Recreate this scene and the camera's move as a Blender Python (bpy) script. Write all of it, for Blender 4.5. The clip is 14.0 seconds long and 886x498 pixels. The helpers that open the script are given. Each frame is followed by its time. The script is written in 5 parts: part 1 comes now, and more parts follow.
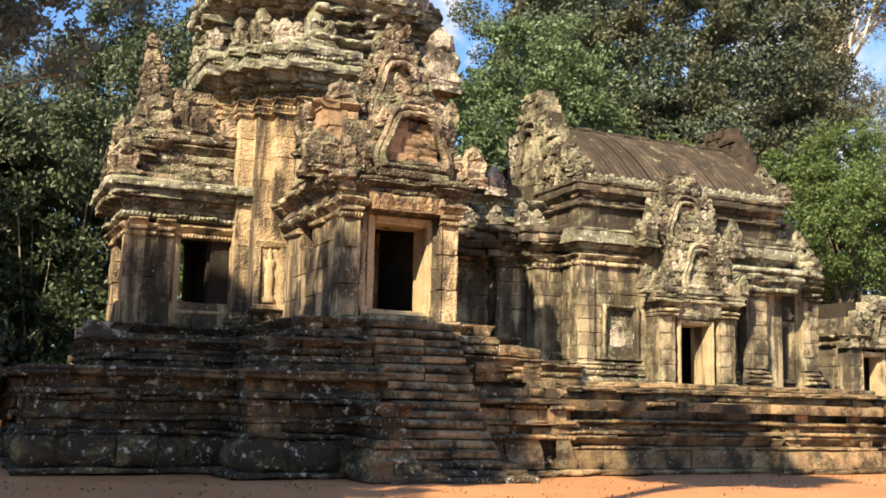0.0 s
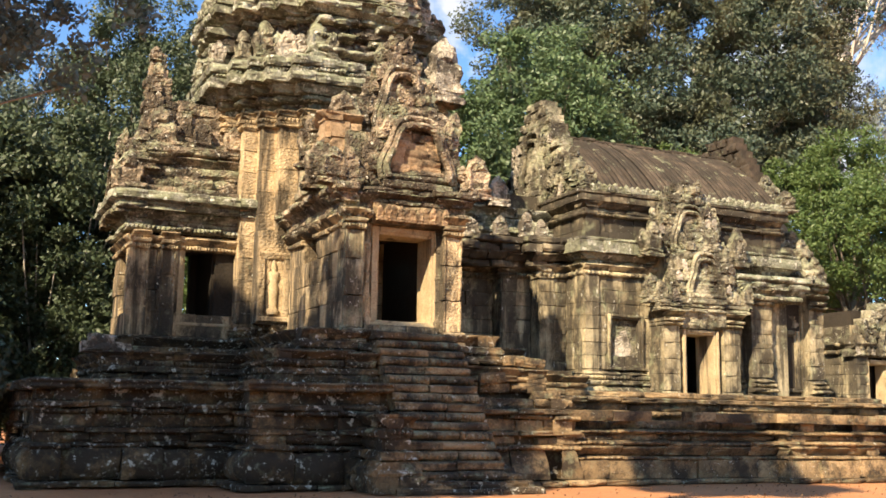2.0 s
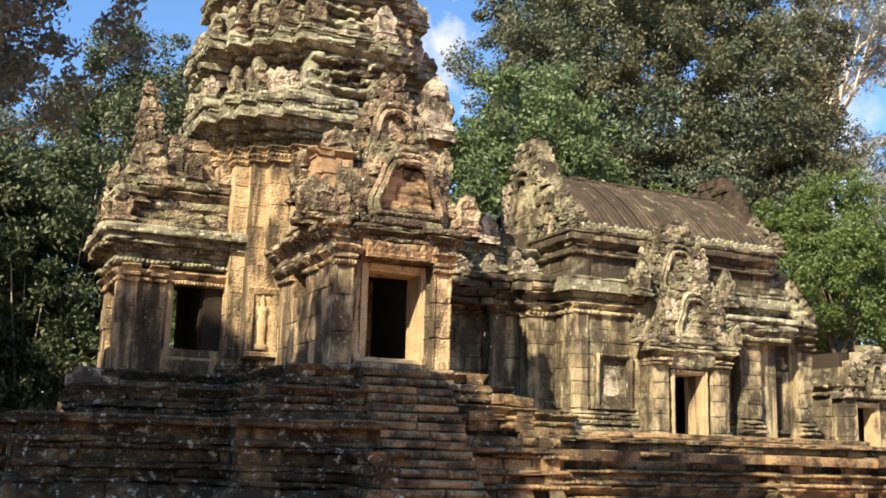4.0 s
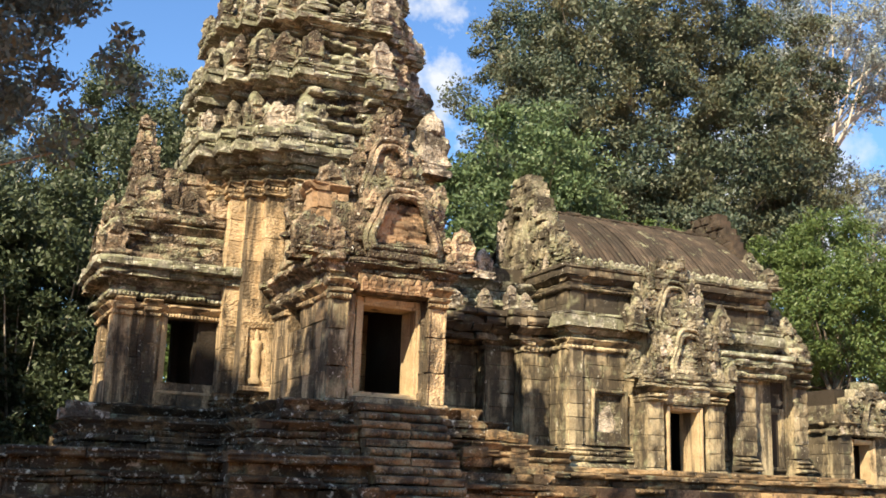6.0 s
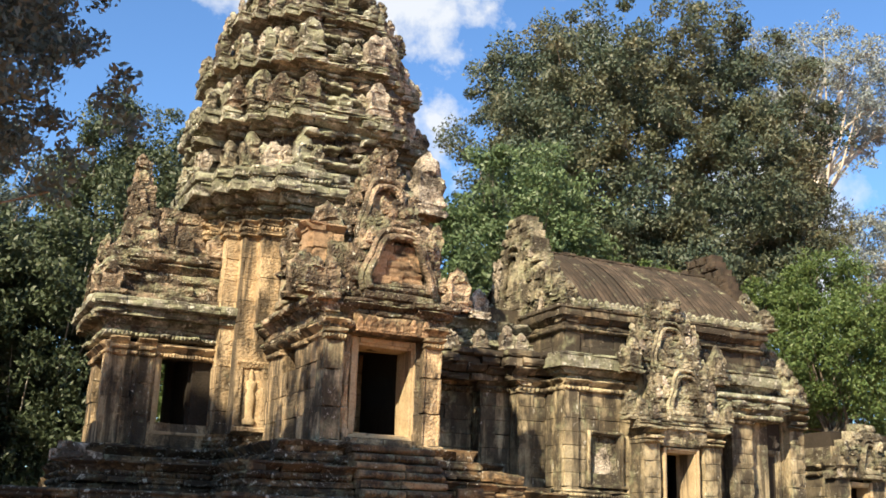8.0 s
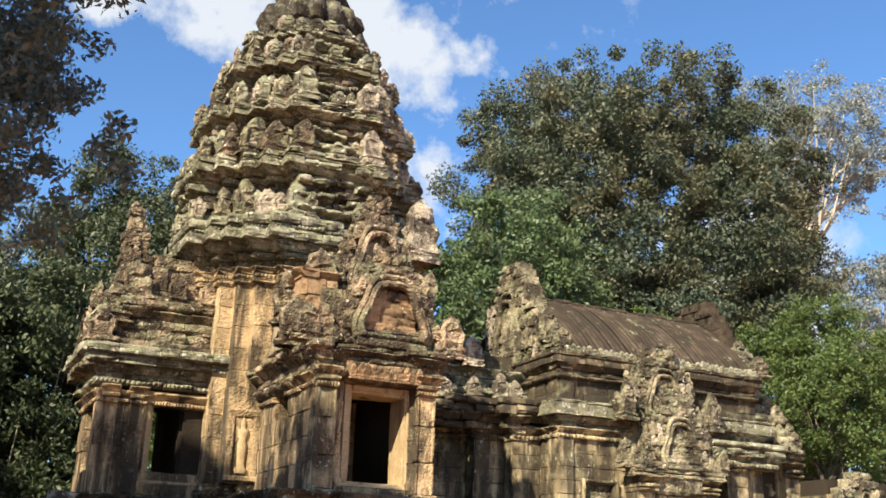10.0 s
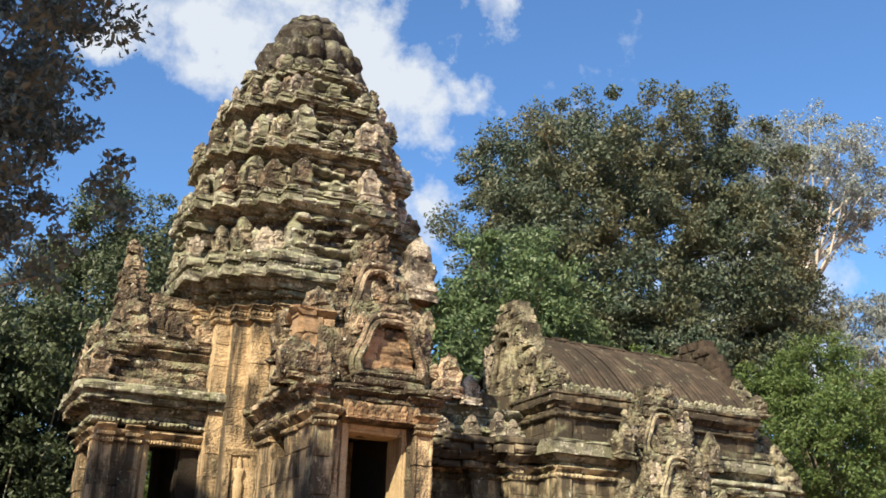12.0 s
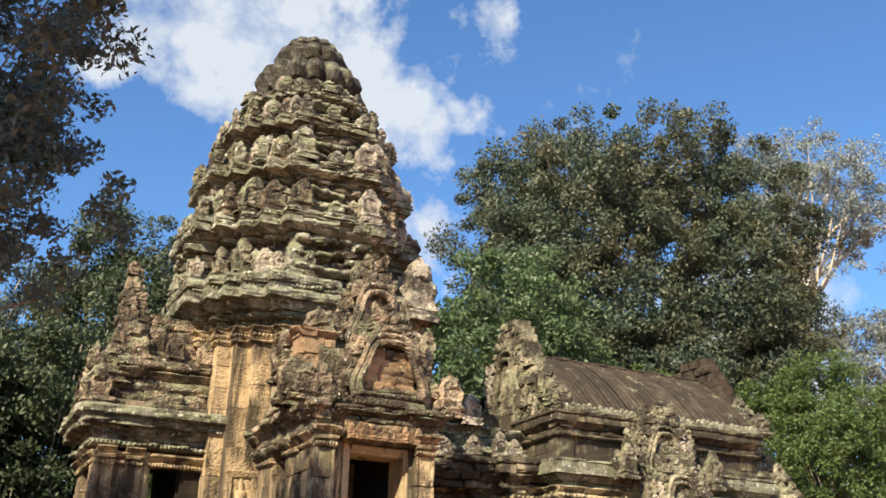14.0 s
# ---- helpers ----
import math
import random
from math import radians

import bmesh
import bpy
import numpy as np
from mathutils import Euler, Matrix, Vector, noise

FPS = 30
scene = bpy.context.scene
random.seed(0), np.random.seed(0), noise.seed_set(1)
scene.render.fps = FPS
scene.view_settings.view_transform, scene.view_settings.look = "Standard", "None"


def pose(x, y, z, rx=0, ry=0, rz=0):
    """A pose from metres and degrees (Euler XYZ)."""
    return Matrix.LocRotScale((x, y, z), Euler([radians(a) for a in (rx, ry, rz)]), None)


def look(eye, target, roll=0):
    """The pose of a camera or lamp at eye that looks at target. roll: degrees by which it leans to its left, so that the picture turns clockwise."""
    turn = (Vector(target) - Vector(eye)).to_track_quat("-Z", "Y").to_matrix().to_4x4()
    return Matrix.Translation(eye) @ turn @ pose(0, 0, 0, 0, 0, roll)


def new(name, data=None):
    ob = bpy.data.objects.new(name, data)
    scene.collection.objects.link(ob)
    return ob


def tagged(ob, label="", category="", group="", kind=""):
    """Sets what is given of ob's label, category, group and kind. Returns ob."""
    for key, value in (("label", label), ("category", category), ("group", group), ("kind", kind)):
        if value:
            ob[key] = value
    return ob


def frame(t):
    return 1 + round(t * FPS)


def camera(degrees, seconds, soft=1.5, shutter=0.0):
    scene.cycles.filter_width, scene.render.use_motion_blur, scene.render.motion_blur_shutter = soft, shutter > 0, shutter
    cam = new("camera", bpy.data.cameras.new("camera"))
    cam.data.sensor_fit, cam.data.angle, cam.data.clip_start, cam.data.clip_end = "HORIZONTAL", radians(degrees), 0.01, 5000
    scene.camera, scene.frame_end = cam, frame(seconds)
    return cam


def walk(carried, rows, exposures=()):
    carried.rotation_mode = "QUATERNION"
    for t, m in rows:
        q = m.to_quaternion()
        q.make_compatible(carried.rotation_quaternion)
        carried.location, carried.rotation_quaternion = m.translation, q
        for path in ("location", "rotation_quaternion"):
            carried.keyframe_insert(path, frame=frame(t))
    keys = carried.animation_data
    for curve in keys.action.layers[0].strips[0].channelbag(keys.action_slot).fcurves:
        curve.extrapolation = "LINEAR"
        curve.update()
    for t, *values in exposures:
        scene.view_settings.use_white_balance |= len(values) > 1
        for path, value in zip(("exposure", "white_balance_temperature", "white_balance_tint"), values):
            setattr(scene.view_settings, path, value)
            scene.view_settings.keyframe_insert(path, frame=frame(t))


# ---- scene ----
cam = camera(45.27, 14.0, soft=1.7)
EYE = (0.0, 0.0, 1.6)
TURNS = [
    (0.0, 98.202, -1.287, -25.185),
    (0.5, 98.452, -1.028, -25.143),
    (1.0, 98.686, -0.944, -25.109),
    (1.5, 98.737, -0.917, -24.997),
    (2.0, 98.781, -0.932, -24.917),
    (2.5, 99.176, -1.118, -24.983),
    (3.0, 99.640, -1.117, -25.122),
    (3.5, 100.241, -1.326, -25.386),
    (6.0, 102.675, -1.749, -25.898),
    (6.5, 103.210, -1.795, -26.051),
    (7.0, 103.557, -1.873, -26.075),
    (7.5, 104.151, -1.977, -26.124),
    (8.0, 104.846, -1.843, -26.165),
    (10.5, 108.005, -1.596, -26.527),
    (11.0, 108.634, -1.429, -26.509),
    (11.5, 109.201, -1.518, -26.551),
    (12.0, 109.446, -1.704, -26.632),
    (12.5, 109.814, -1.512, -26.559),
    (13.0, 110.150, -1.298, -26.405),
    (13.5, 110.525, -1.325, -26.396),
    (14.0, 110.504, -1.331, -26.481),
]
walk(cam, [(t, pose(*EYE, a, b, c)) for t, a, b, c in TURNS], [(0.0, 1.36, 6600, 10), (3.7, 1.34, 6570, 10), (8.0, 1.23, 6420, 9), (14.0, 1.02, 6200, 8)])

# ---- light: low western afternoon sun, blue sky with a few clouds ----
SUN = Vector((0.66, 0.47, -0.60)).normalized()
world = bpy.data.worlds.new("sky")
scene.world = world
world.use_nodes = True
wn, wl = world.node_tree.nodes, world.node_tree.links
wn.clear()


def wnode(kind, **vals):
    n = wn.new(kind)
    for k, v in vals.items():
        n.inputs[k].default_value = v
    return n


sky = wn.new("ShaderNodeTexSky")
sky.sky_type = "NISHITA"
sky.sun_disc = False
sky.sun_elevation = math.asin(-SUN.z)
sky.sun_rotation = math.atan2(-SUN.x, -SUN.y)
sky.air_density, sky.dust_density, sky.ozone_density = 1.0, 0.3, 2.5
coord = wn.new("ShaderNodeTexCoord")
warp = wnode("ShaderNodeTexNoise", Scale=7.0, Detail=8.0, Roughness=0.6)
wl.new(coord.outputs["Generated"], warp.inputs["Vector"])
drift = wnode("ShaderNodeTexNoise", Scale=8.0, Detail=7.0, Roughness=0.62)
wl.new(coord.outputs["Generated"], drift.inputs["Vector"])
torn = wn.new("ShaderNodeVectorMath")
torn.operation = "MULTIPLY_ADD"
wl.new(drift.outputs["Color"], torn.inputs[0])
torn.inputs[1].default_value = (0.16, 0.16, 0.16)
shifted = wn.new("ShaderNodeVectorMath")
shifted.operation = "SUBTRACT"
wl.new(coord.outputs["Generated"], shifted.inputs[0])
shifted.inputs[1].default_value = (0.08, 0.08, 0.08)
wl.new(shifted.outputs[0], torn.inputs[2])
cover = None
# soft cloud banks: direction, half-size, strength
for d, size in (((0.147, 0.840, 0.523), 0.055), ((0.192, 0.832, 0.520), 0.060), ((0.190, 0.852, 0.489), 0.050), ((0.226, 0.846, 0.484), 0.050),
                ((0.244, 0.815, 0.526), 0.055), ((0.272, 0.789, 0.550), 0.040), ((0.112, 0.854, 0.508), 0.042), ((0.091, 0.870, 0.485), 0.028),
                ((0.126, 0.826, 0.549), 0.060), ((0.217, 0.792, 0.570), 0.070), ((0.335, 0.800, 0.497), 0.042), ((0.363, 0.807, 0.466), 0.042),
                ((0.382, 0.815, 0.436), 0.036), ((0.401, 0.784, 0.474), 0.034), ((0.399, 0.823, 0.405), 0.032), ((0.410, 0.832, 0.373), 0.032),
                ((0.402, 0.846, 0.351), 0.036), ((0.332, 0.816, 0.474), 0.045), ((0.304, 0.808, 0.504), 0.040), ((0.393, 0.748, 0.534), 0.034),
                ((0.295, 0.836, 0.462), 0.060), ((0.267, 0.826, 0.497), 0.060),
                ((0.661, 0.709, 0.246), 0.070), ((-0.7, 0.3, 0.5), 0.3), ((0.3, -0.7, 0.6), 0.3), ((-0.2, -0.9, 0.4), 0.25)):
    dist = wn.new("ShaderNodeVectorMath")
    dist.operation = "DISTANCE"
    dist.inputs[1].default_value = Vector(d).normalized()
    wl.new(torn.outputs[0], dist.inputs[0])
    ramp = wnode("ShaderNodeMapRange", **{"From Min": size * 1.8, "From Max": size * 0.5, "To Min": 0.0, "To Max": 1.25})
    wl.new(dist.outputs["Value"], ramp.inputs["Value"])
    if cover is None:
        cover = ramp.outputs[0]
    else:
        mx = wn.new("ShaderNodeMath")
        mx.operation = "MAXIMUM"
        wl.new(cover, mx.inputs[0])
        wl.new(ramp.outputs[0], mx.inputs[1])
        cover = mx.outputs[0]
summed = wn.new("ShaderNodeMath")
summed.operation = "MULTIPLY_ADD"
wl.new(warp.outputs["Fac"], summed.inputs[0])
summed.inputs[1].default_value = 3.9
wl.new(cover, summed.inputs[2])
edge = wnode("ShaderNodeMapRange", **{"From Min": 2.42, "From Max": 3.05, "To Min": 0.0, "To Max": 1.0})
wl.new(summed.outputs[0], edge.inputs["Value"])
gate = wn.new("ShaderNodeMath")
gate.operation = "MULTIPLY"
wl.new(edge.outputs[0], gate.inputs[0])
gate.inputs[1].default_value = 0.95
tint = wn.new("ShaderNodeMix")
tint.data_type = "RGBA"
wl.new(gate.outputs[0], tint.inputs["Factor"])
deepen = wn.new("ShaderNodeMix")
deepen.data_type, deepen.blend_type = "RGBA", "MULTIPLY"
deepen.inputs["Factor"].default_value = 1.0
deepen.inputs["B"].default_value = (0.78, 1.0, 1.20, 1)
wl.new(sky.outputs["Color"], deepen.inputs["A"])
wl.new(deepen.outputs["Result"], tint.inputs["A"])
tint.inputs["B"].default_value = (5.0, 5.12, 5.35, 1)
back = wnode("ShaderNodeBackground", Strength=0.08)
wl.new(tint.outputs["Result"], back.inputs["Color"])
wl.new(back.outputs[0], wn.new("ShaderNodeOutputWorld").inputs[0])

sun = new("sun", bpy.data.lights.new("sun", "SUN"))
sun.data.energy, sun.data.angle, sun.data.color = 5.0, radians(0.6), (1.0, 0.82, 0.57)
sun.matrix_world = look((-30, -20, 30), Vector((-30, -20, 30)) + SUN)


# ---- materials ----
def shader(name):
    m = bpy.data.materials.new(name)
    m.use_nodes = True
    return m, m.node_tree.nodes, m.node_tree.links, m.node_tree.nodes["Principled BSDF"]


def noise_tex(nt, ln, vec, scale, detail=6, rough=0.6, stretch=None):
    n = nt.new("ShaderNodeTexNoise")
    n.inputs["Scale"].default_value, n.inputs["Detail"].default_value, n.inputs["Roughness"].default_value = scale, detail, rough
    if stretch:
        mp = nt.new("ShaderNodeMapping")
        mp.inputs["Scale"].default_value = stretch
        ln.new(vec, mp.inputs["Vector"])
        vec = mp.outputs[0]
    ln.new(vec, n.inputs["Vector"])
    return n.outputs["Fac"]


def span(nt, ln, value, lo, hi, a=0.0, b=1.0):
    r = nt.new("ShaderNodeMapRange")
    for k, v in (("From Min", lo), ("From Max", hi), ("To Min", a), ("To Max", b)):
        r.inputs[k].default_value = v
    ln.new(value, r.inputs["Value"])
    return r.outputs[0]


def blend(nt, ln, fac, a, b):
    m = nt.new("ShaderNodeMix")
    m.data_type = "RGBA"
    if isinstance(fac, float):
        m.inputs["Factor"].default_value = fac
    else:
        ln.new(fac, m.inputs["Factor"])
    for key, c in (("A", a), ("B", b)):
        if isinstance(c, tuple):
            m.inputs[key].default_value = (*c, 1)
        else:
            ln.new(c, m.inputs[key])
    return m.outputs["Result"]


def times(nt, ln, a, b):
    m = nt.new("ShaderNodeMath")
    m.operation = "MULTIPLY"
    ln.new(a, m.inputs[0])
    if isinstance(b, float):
        m.inputs[1].default_value = b
    else:
        ln.new(b, m.inputs[1])
    return m.outputs[0]


def stone(name, light, deep, crust=0.5, pale=0.4, green=0.3, rust=0.2, relief=0.5, streaks=0.0, carve=0.0, vary=0.5):
    """Weathered sandstone. crust: black biofilm; pale: white-grey lichen spots; green: lichen on ledges; rust: orange stone."""
    m, nt, ln, out = shader(name)
    geo = nt.new("ShaderNodeNewGeometry")
    pos = geo.outputs["Position"]
    info = nt.new("ShaderNodeObjectInfo")
    big = noise_tex(nt, ln, pos, 0.55, 5)
    mid = noise_tex(nt, ln, pos, 2.3, 7, 0.65)
    fine = noise_tex(nt, ln, pos, 20, 8, 0.75)
    col = blend(nt, ln, span(nt, ln, mid, 0.3, 0.7), deep, light)
    each = nt.new("ShaderNodeHueSaturation")
    ln.new(span(nt, ln, info.outputs["Random"], 0, 1, 1 - vary, 1.1 + 0.15 * vary), each.inputs["Value"])
    ln.new(col, each.inputs["Color"])
    col = each.outputs["Color"]
    if rust:
        f = noise_tex(nt, ln, pos, 0.9, 4)
        col = blend(nt, ln, span(nt, ln, f, 0.72 - 0.3 * rust, 0.86 - 0.3 * rust, 0, 0.8), col, (0.42, 0.17, 0.06))
    if crust:
        a = noise_tex(nt, ln, pos, 1.25, 9, 0.72, (1, 1, 0.45) if streaks else None)
        k = 0.74 - 0.36 * crust
        col = blend(nt, ln, span(nt, ln, a, k, k + 0.13, 0, 0.9), col, (0.035, 0.029, 0.022))
    if streaks:
        s = noise_tex(nt, ln, pos, 1.7, 6, 0.6, (1, 1, 0.09))
        col = blend(nt, ln, span(nt, ln, s, 0.66 - 0.2 * streaks, 0.74 - 0.2 * streaks, 0, 0.85), col, (0.05, 0.043, 0.033))
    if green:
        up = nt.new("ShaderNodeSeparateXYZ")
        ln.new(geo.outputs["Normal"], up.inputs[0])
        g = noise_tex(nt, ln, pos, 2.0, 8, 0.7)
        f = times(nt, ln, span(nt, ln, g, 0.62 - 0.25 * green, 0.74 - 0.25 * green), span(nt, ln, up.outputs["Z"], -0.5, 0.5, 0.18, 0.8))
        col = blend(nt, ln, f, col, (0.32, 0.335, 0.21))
    if pale:
        v = noise_tex(nt, ln, pos, 5.2, 8, 0.68, (1, 1, 0.35) if streaks > 0.9 else None)
        k = 0.73 - 0.18 * pale
        col = blend(nt, ln, span(nt, ln, v, k, k + 0.05, 0, 0.85), col, (0.68, 0.66, 0.56))
    if pale > 0.3:
        v = noise_tex(nt, ln, pos, 13.0, 5, 0.6)
        col = blend(nt, ln, times(nt, ln, span(nt, ln, v, 0.67 - 0.07 * pale, 0.70 - 0.07 * pale, 0, 0.75), span(nt, ln, big, 0.46, 0.6)), col, (0.60, 0.57, 0.48))
    col = blend(nt, ln, span(nt, ln, fine, 0.45, 0.68, 0, 0.5), col, (0.055, 0.045, 0.035))
    ln.new(col, out.inputs["Base Color"])
    out.inputs["Roughness"].default_value = 0.93
    out.inputs["Specular IOR Level"].default_value = 0.2
    h = blend(nt, ln, 0.35, mid, fine)
    if carve:
        w = nt.new("ShaderNodeTexVoronoi")
        w.feature = "SMOOTH_F1"
        w.inputs["Scale"].default_value = 19.0
        ln.new(pos, w.inputs["Vector"])
        h = blend(nt, ln, carve, h, w.outputs["Distance"])
    b = nt.new("ShaderNodeBump")
    b.inputs["Strength"].default_value = relief
    b.inputs["Distance"].default_value = 0.13
    ln.new(h, b.inputs["Height"])
    ln.new(b.outputs[0], out.inputs["Normal"])
    return m


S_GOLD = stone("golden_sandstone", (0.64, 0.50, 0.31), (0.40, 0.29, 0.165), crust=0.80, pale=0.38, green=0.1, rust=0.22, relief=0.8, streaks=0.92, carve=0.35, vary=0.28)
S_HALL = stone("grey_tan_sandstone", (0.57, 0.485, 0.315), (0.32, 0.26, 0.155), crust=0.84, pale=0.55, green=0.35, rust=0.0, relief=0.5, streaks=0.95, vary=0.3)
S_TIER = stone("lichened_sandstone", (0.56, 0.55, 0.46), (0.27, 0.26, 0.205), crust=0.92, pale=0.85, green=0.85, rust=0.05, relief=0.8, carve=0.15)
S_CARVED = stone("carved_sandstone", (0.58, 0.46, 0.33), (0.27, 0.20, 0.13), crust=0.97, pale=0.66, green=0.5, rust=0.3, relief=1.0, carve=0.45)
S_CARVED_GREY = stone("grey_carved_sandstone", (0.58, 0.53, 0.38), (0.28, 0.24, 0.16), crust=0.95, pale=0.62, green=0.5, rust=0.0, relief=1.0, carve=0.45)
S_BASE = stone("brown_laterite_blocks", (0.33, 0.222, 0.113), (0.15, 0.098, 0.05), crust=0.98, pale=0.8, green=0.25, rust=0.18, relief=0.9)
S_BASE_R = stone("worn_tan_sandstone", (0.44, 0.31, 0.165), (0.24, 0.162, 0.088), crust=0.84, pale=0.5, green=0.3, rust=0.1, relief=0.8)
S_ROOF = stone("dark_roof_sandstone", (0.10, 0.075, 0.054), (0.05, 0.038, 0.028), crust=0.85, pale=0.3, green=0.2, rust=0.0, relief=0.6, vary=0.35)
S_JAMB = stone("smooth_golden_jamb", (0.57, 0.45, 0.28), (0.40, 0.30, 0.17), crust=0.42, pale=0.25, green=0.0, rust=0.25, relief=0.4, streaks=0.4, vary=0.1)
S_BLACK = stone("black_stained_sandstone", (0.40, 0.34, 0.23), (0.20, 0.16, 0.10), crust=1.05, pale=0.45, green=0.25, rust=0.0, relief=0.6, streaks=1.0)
# near-black stone: the shade inside rooms and doorways is put into its colour
S_INNER_SHADE = stone("shade_dark_inner_stone", (0.045, 0.036, 0.027), (0.022, 0.018, 0.013), crust=0.7, pale=0.1, green=0.0, rust=0.0)
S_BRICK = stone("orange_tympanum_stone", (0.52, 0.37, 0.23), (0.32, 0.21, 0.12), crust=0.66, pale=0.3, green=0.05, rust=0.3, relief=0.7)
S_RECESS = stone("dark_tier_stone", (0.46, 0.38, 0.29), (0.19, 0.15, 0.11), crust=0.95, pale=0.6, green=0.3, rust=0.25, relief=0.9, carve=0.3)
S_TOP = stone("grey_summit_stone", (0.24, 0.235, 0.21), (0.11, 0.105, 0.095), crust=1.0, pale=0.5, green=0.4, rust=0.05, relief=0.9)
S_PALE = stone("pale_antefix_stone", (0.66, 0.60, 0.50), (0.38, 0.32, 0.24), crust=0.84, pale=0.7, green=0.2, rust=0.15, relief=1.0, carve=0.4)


def earth():
    m, nt, ln, out = shader("orange_earth")
    pos = nt.new("ShaderNodeNewGeometry").outputs["Position"]
    a, b, c = noise_tex(nt, ln, pos, 0.35, 6), noise_tex(nt, ln, pos, 3.0, 8, 0.7), noise_tex(nt, ln, pos, 30, 6, 0.7)
    col = blend(nt, ln, span(nt, ln, a, 0.3, 0.7), (0.40, 0.165, 0.06), (0.50, 0.235, 0.095))
    col = blend(nt, ln, span(nt, ln, b, 0.5, 0.75, 0, 0.55), col, (0.22, 0.10, 0.045))
    col = blend(nt, ln, span(nt, ln, c, 0.5, 0.8, 0, 0.4), col, (0.22, 0.12, 0.06))
    ln.new(col, out.inputs["Base Color"])
    out.inputs["Roughness"].default_value = 0.95
    bp = nt.new("ShaderNodeBump")
    bp.inputs["Strength"].default_value, bp.inputs["Distance"].default_value = 0.6, 0.05
    ln.new(blend(nt, ln, 0.5, b, c), bp.inputs["Height"])
    ln.new(bp.outputs[0], out.inputs["Normal"])
    return m


def leaf_mat(name, a, b, c, trans=0.25):
    m, nt, ln, out = shader(name)
    geo = nt.new("ShaderNodeNewGeometry")
    col = blend(nt, ln, geo.outputs["Random Per Island"], a, b)
    col = blend(nt, ln, span(nt, ln, noise_tex(nt, ln, geo.outputs["Position"], 0.35, 4), 0.45, 0.65), col, c)
    ln.new(col, out.inputs["Base Color"])
    out.inputs["Roughness"].default_value = 0.55
    tr = nt.new("ShaderNodeBsdfTranslucent")
    ln.new(col, tr.inputs["Color"])
    mix = nt.new("ShaderNodeMixShader")
    mix.inputs[0].default_value = trans
    ln.new(out.outputs[0], mix.inputs[1])
    ln.new(tr.outputs[0], mix.inputs[2])
    ln.new(mix.outputs[0], nt["Material Output"].inputs[0])
    return m


def bark_mat(name, a, b):
    m, nt, ln, out = shader(name)
    pos = nt.new("ShaderNodeNewGeometry").outputs["Position"]
    f = noise_tex(nt, ln, pos, 5, 6, 0.65, (1, 1, 0.25))
    ln.new(blend(nt, ln, span(nt, ln, f, 0.35, 0.65), a, b), out.inputs["Base Color"])
    out.inputs["Roughness"].default_value = 0.9
    return m


EARTH = earth()
L_DARK = leaf_mat("dark_leaves", (0.042, 0.064, 0.032), (0.09, 0.112, 0.055), (0.058, 0.085, 0.042), 0.18)
L_OLIVE = leaf_mat("olive_leaves", (0.042, 0.072, 0.050), (0.095, 0.12, 0.075), (0.13, 0.128, 0.07))
L_GREEN = leaf_mat("green_leaves", (0.07, 0.12, 0.05), (0.13, 0.19, 0.08), (0.10, 0.14, 0.065))
L_BRIGHT = leaf_mat("bright_leaves", (0.068, 0.12, 0.036), (0.135, 0.19, 0.056), (0.10, 0.148, 0.043), 0.32)
L_GREY = leaf_mat("grey_leaves", (0.18, 0.225, 0.22), (0.32, 0.365, 0.355), (0.24, 0.265, 0.245))
L_SPRAY = leaf_mat("grey_green_leaves", (0.07, 0.10, 0.09), (0.125, 0.16, 0.14), (0.085, 0.115, 0.095))
L_DRY = leaf_mat("dry_leaves", (0.20, 0.11, 0.05), (0.12, 0.06, 0.03), (0.26, 0.15, 0.07))
BARK = bark_mat("grey_bark", (0.10, 0.085, 0.065), (0.22, 0.19, 0.15))
BARK_PALE = bark_mat("pale_bark", (0.34, 0.31, 0.26), (0.5, 0.46, 0.4))

# ---- helpers of this scene ----
rng = random.Random(7)


def empty(name, at=(0, 0, 0), parent=None):
    ob = new(name)
    ob.location = at
    ob.parent = parent
    ob.empty_display_size = 0.2
    return ob


def mesh_of(name, verts, faces, mat, smooth=False):
    me = bpy.data.meshes.new(name)
    me.from_pydata([tuple(v) for v in verts], [], faces)
    me.materials.append(mat)
    if smooth:
        me.polygons.foreach_set("use_smooth", [True] * len(me.polygons))
    me.update()
    return me


def put(name, me, parent=None, m=None, label=""):
    """A part or thing made of mesh me; m is its pose in the world (parents stand without turn or scale)."""
    ob = new(name, me)
    if m is not None:
        ob.matrix_basis = m
    if parent is not None:
        ob.parent = parent
        up, base = parent, Vector()
        while up is not None:
            base += up.matrix_basis.translation
            up = up.parent
        ob.matrix_basis = Matrix.Translation(-base) @ ob.matrix_basis
    if label:
        tagged(ob, label)
    return ob


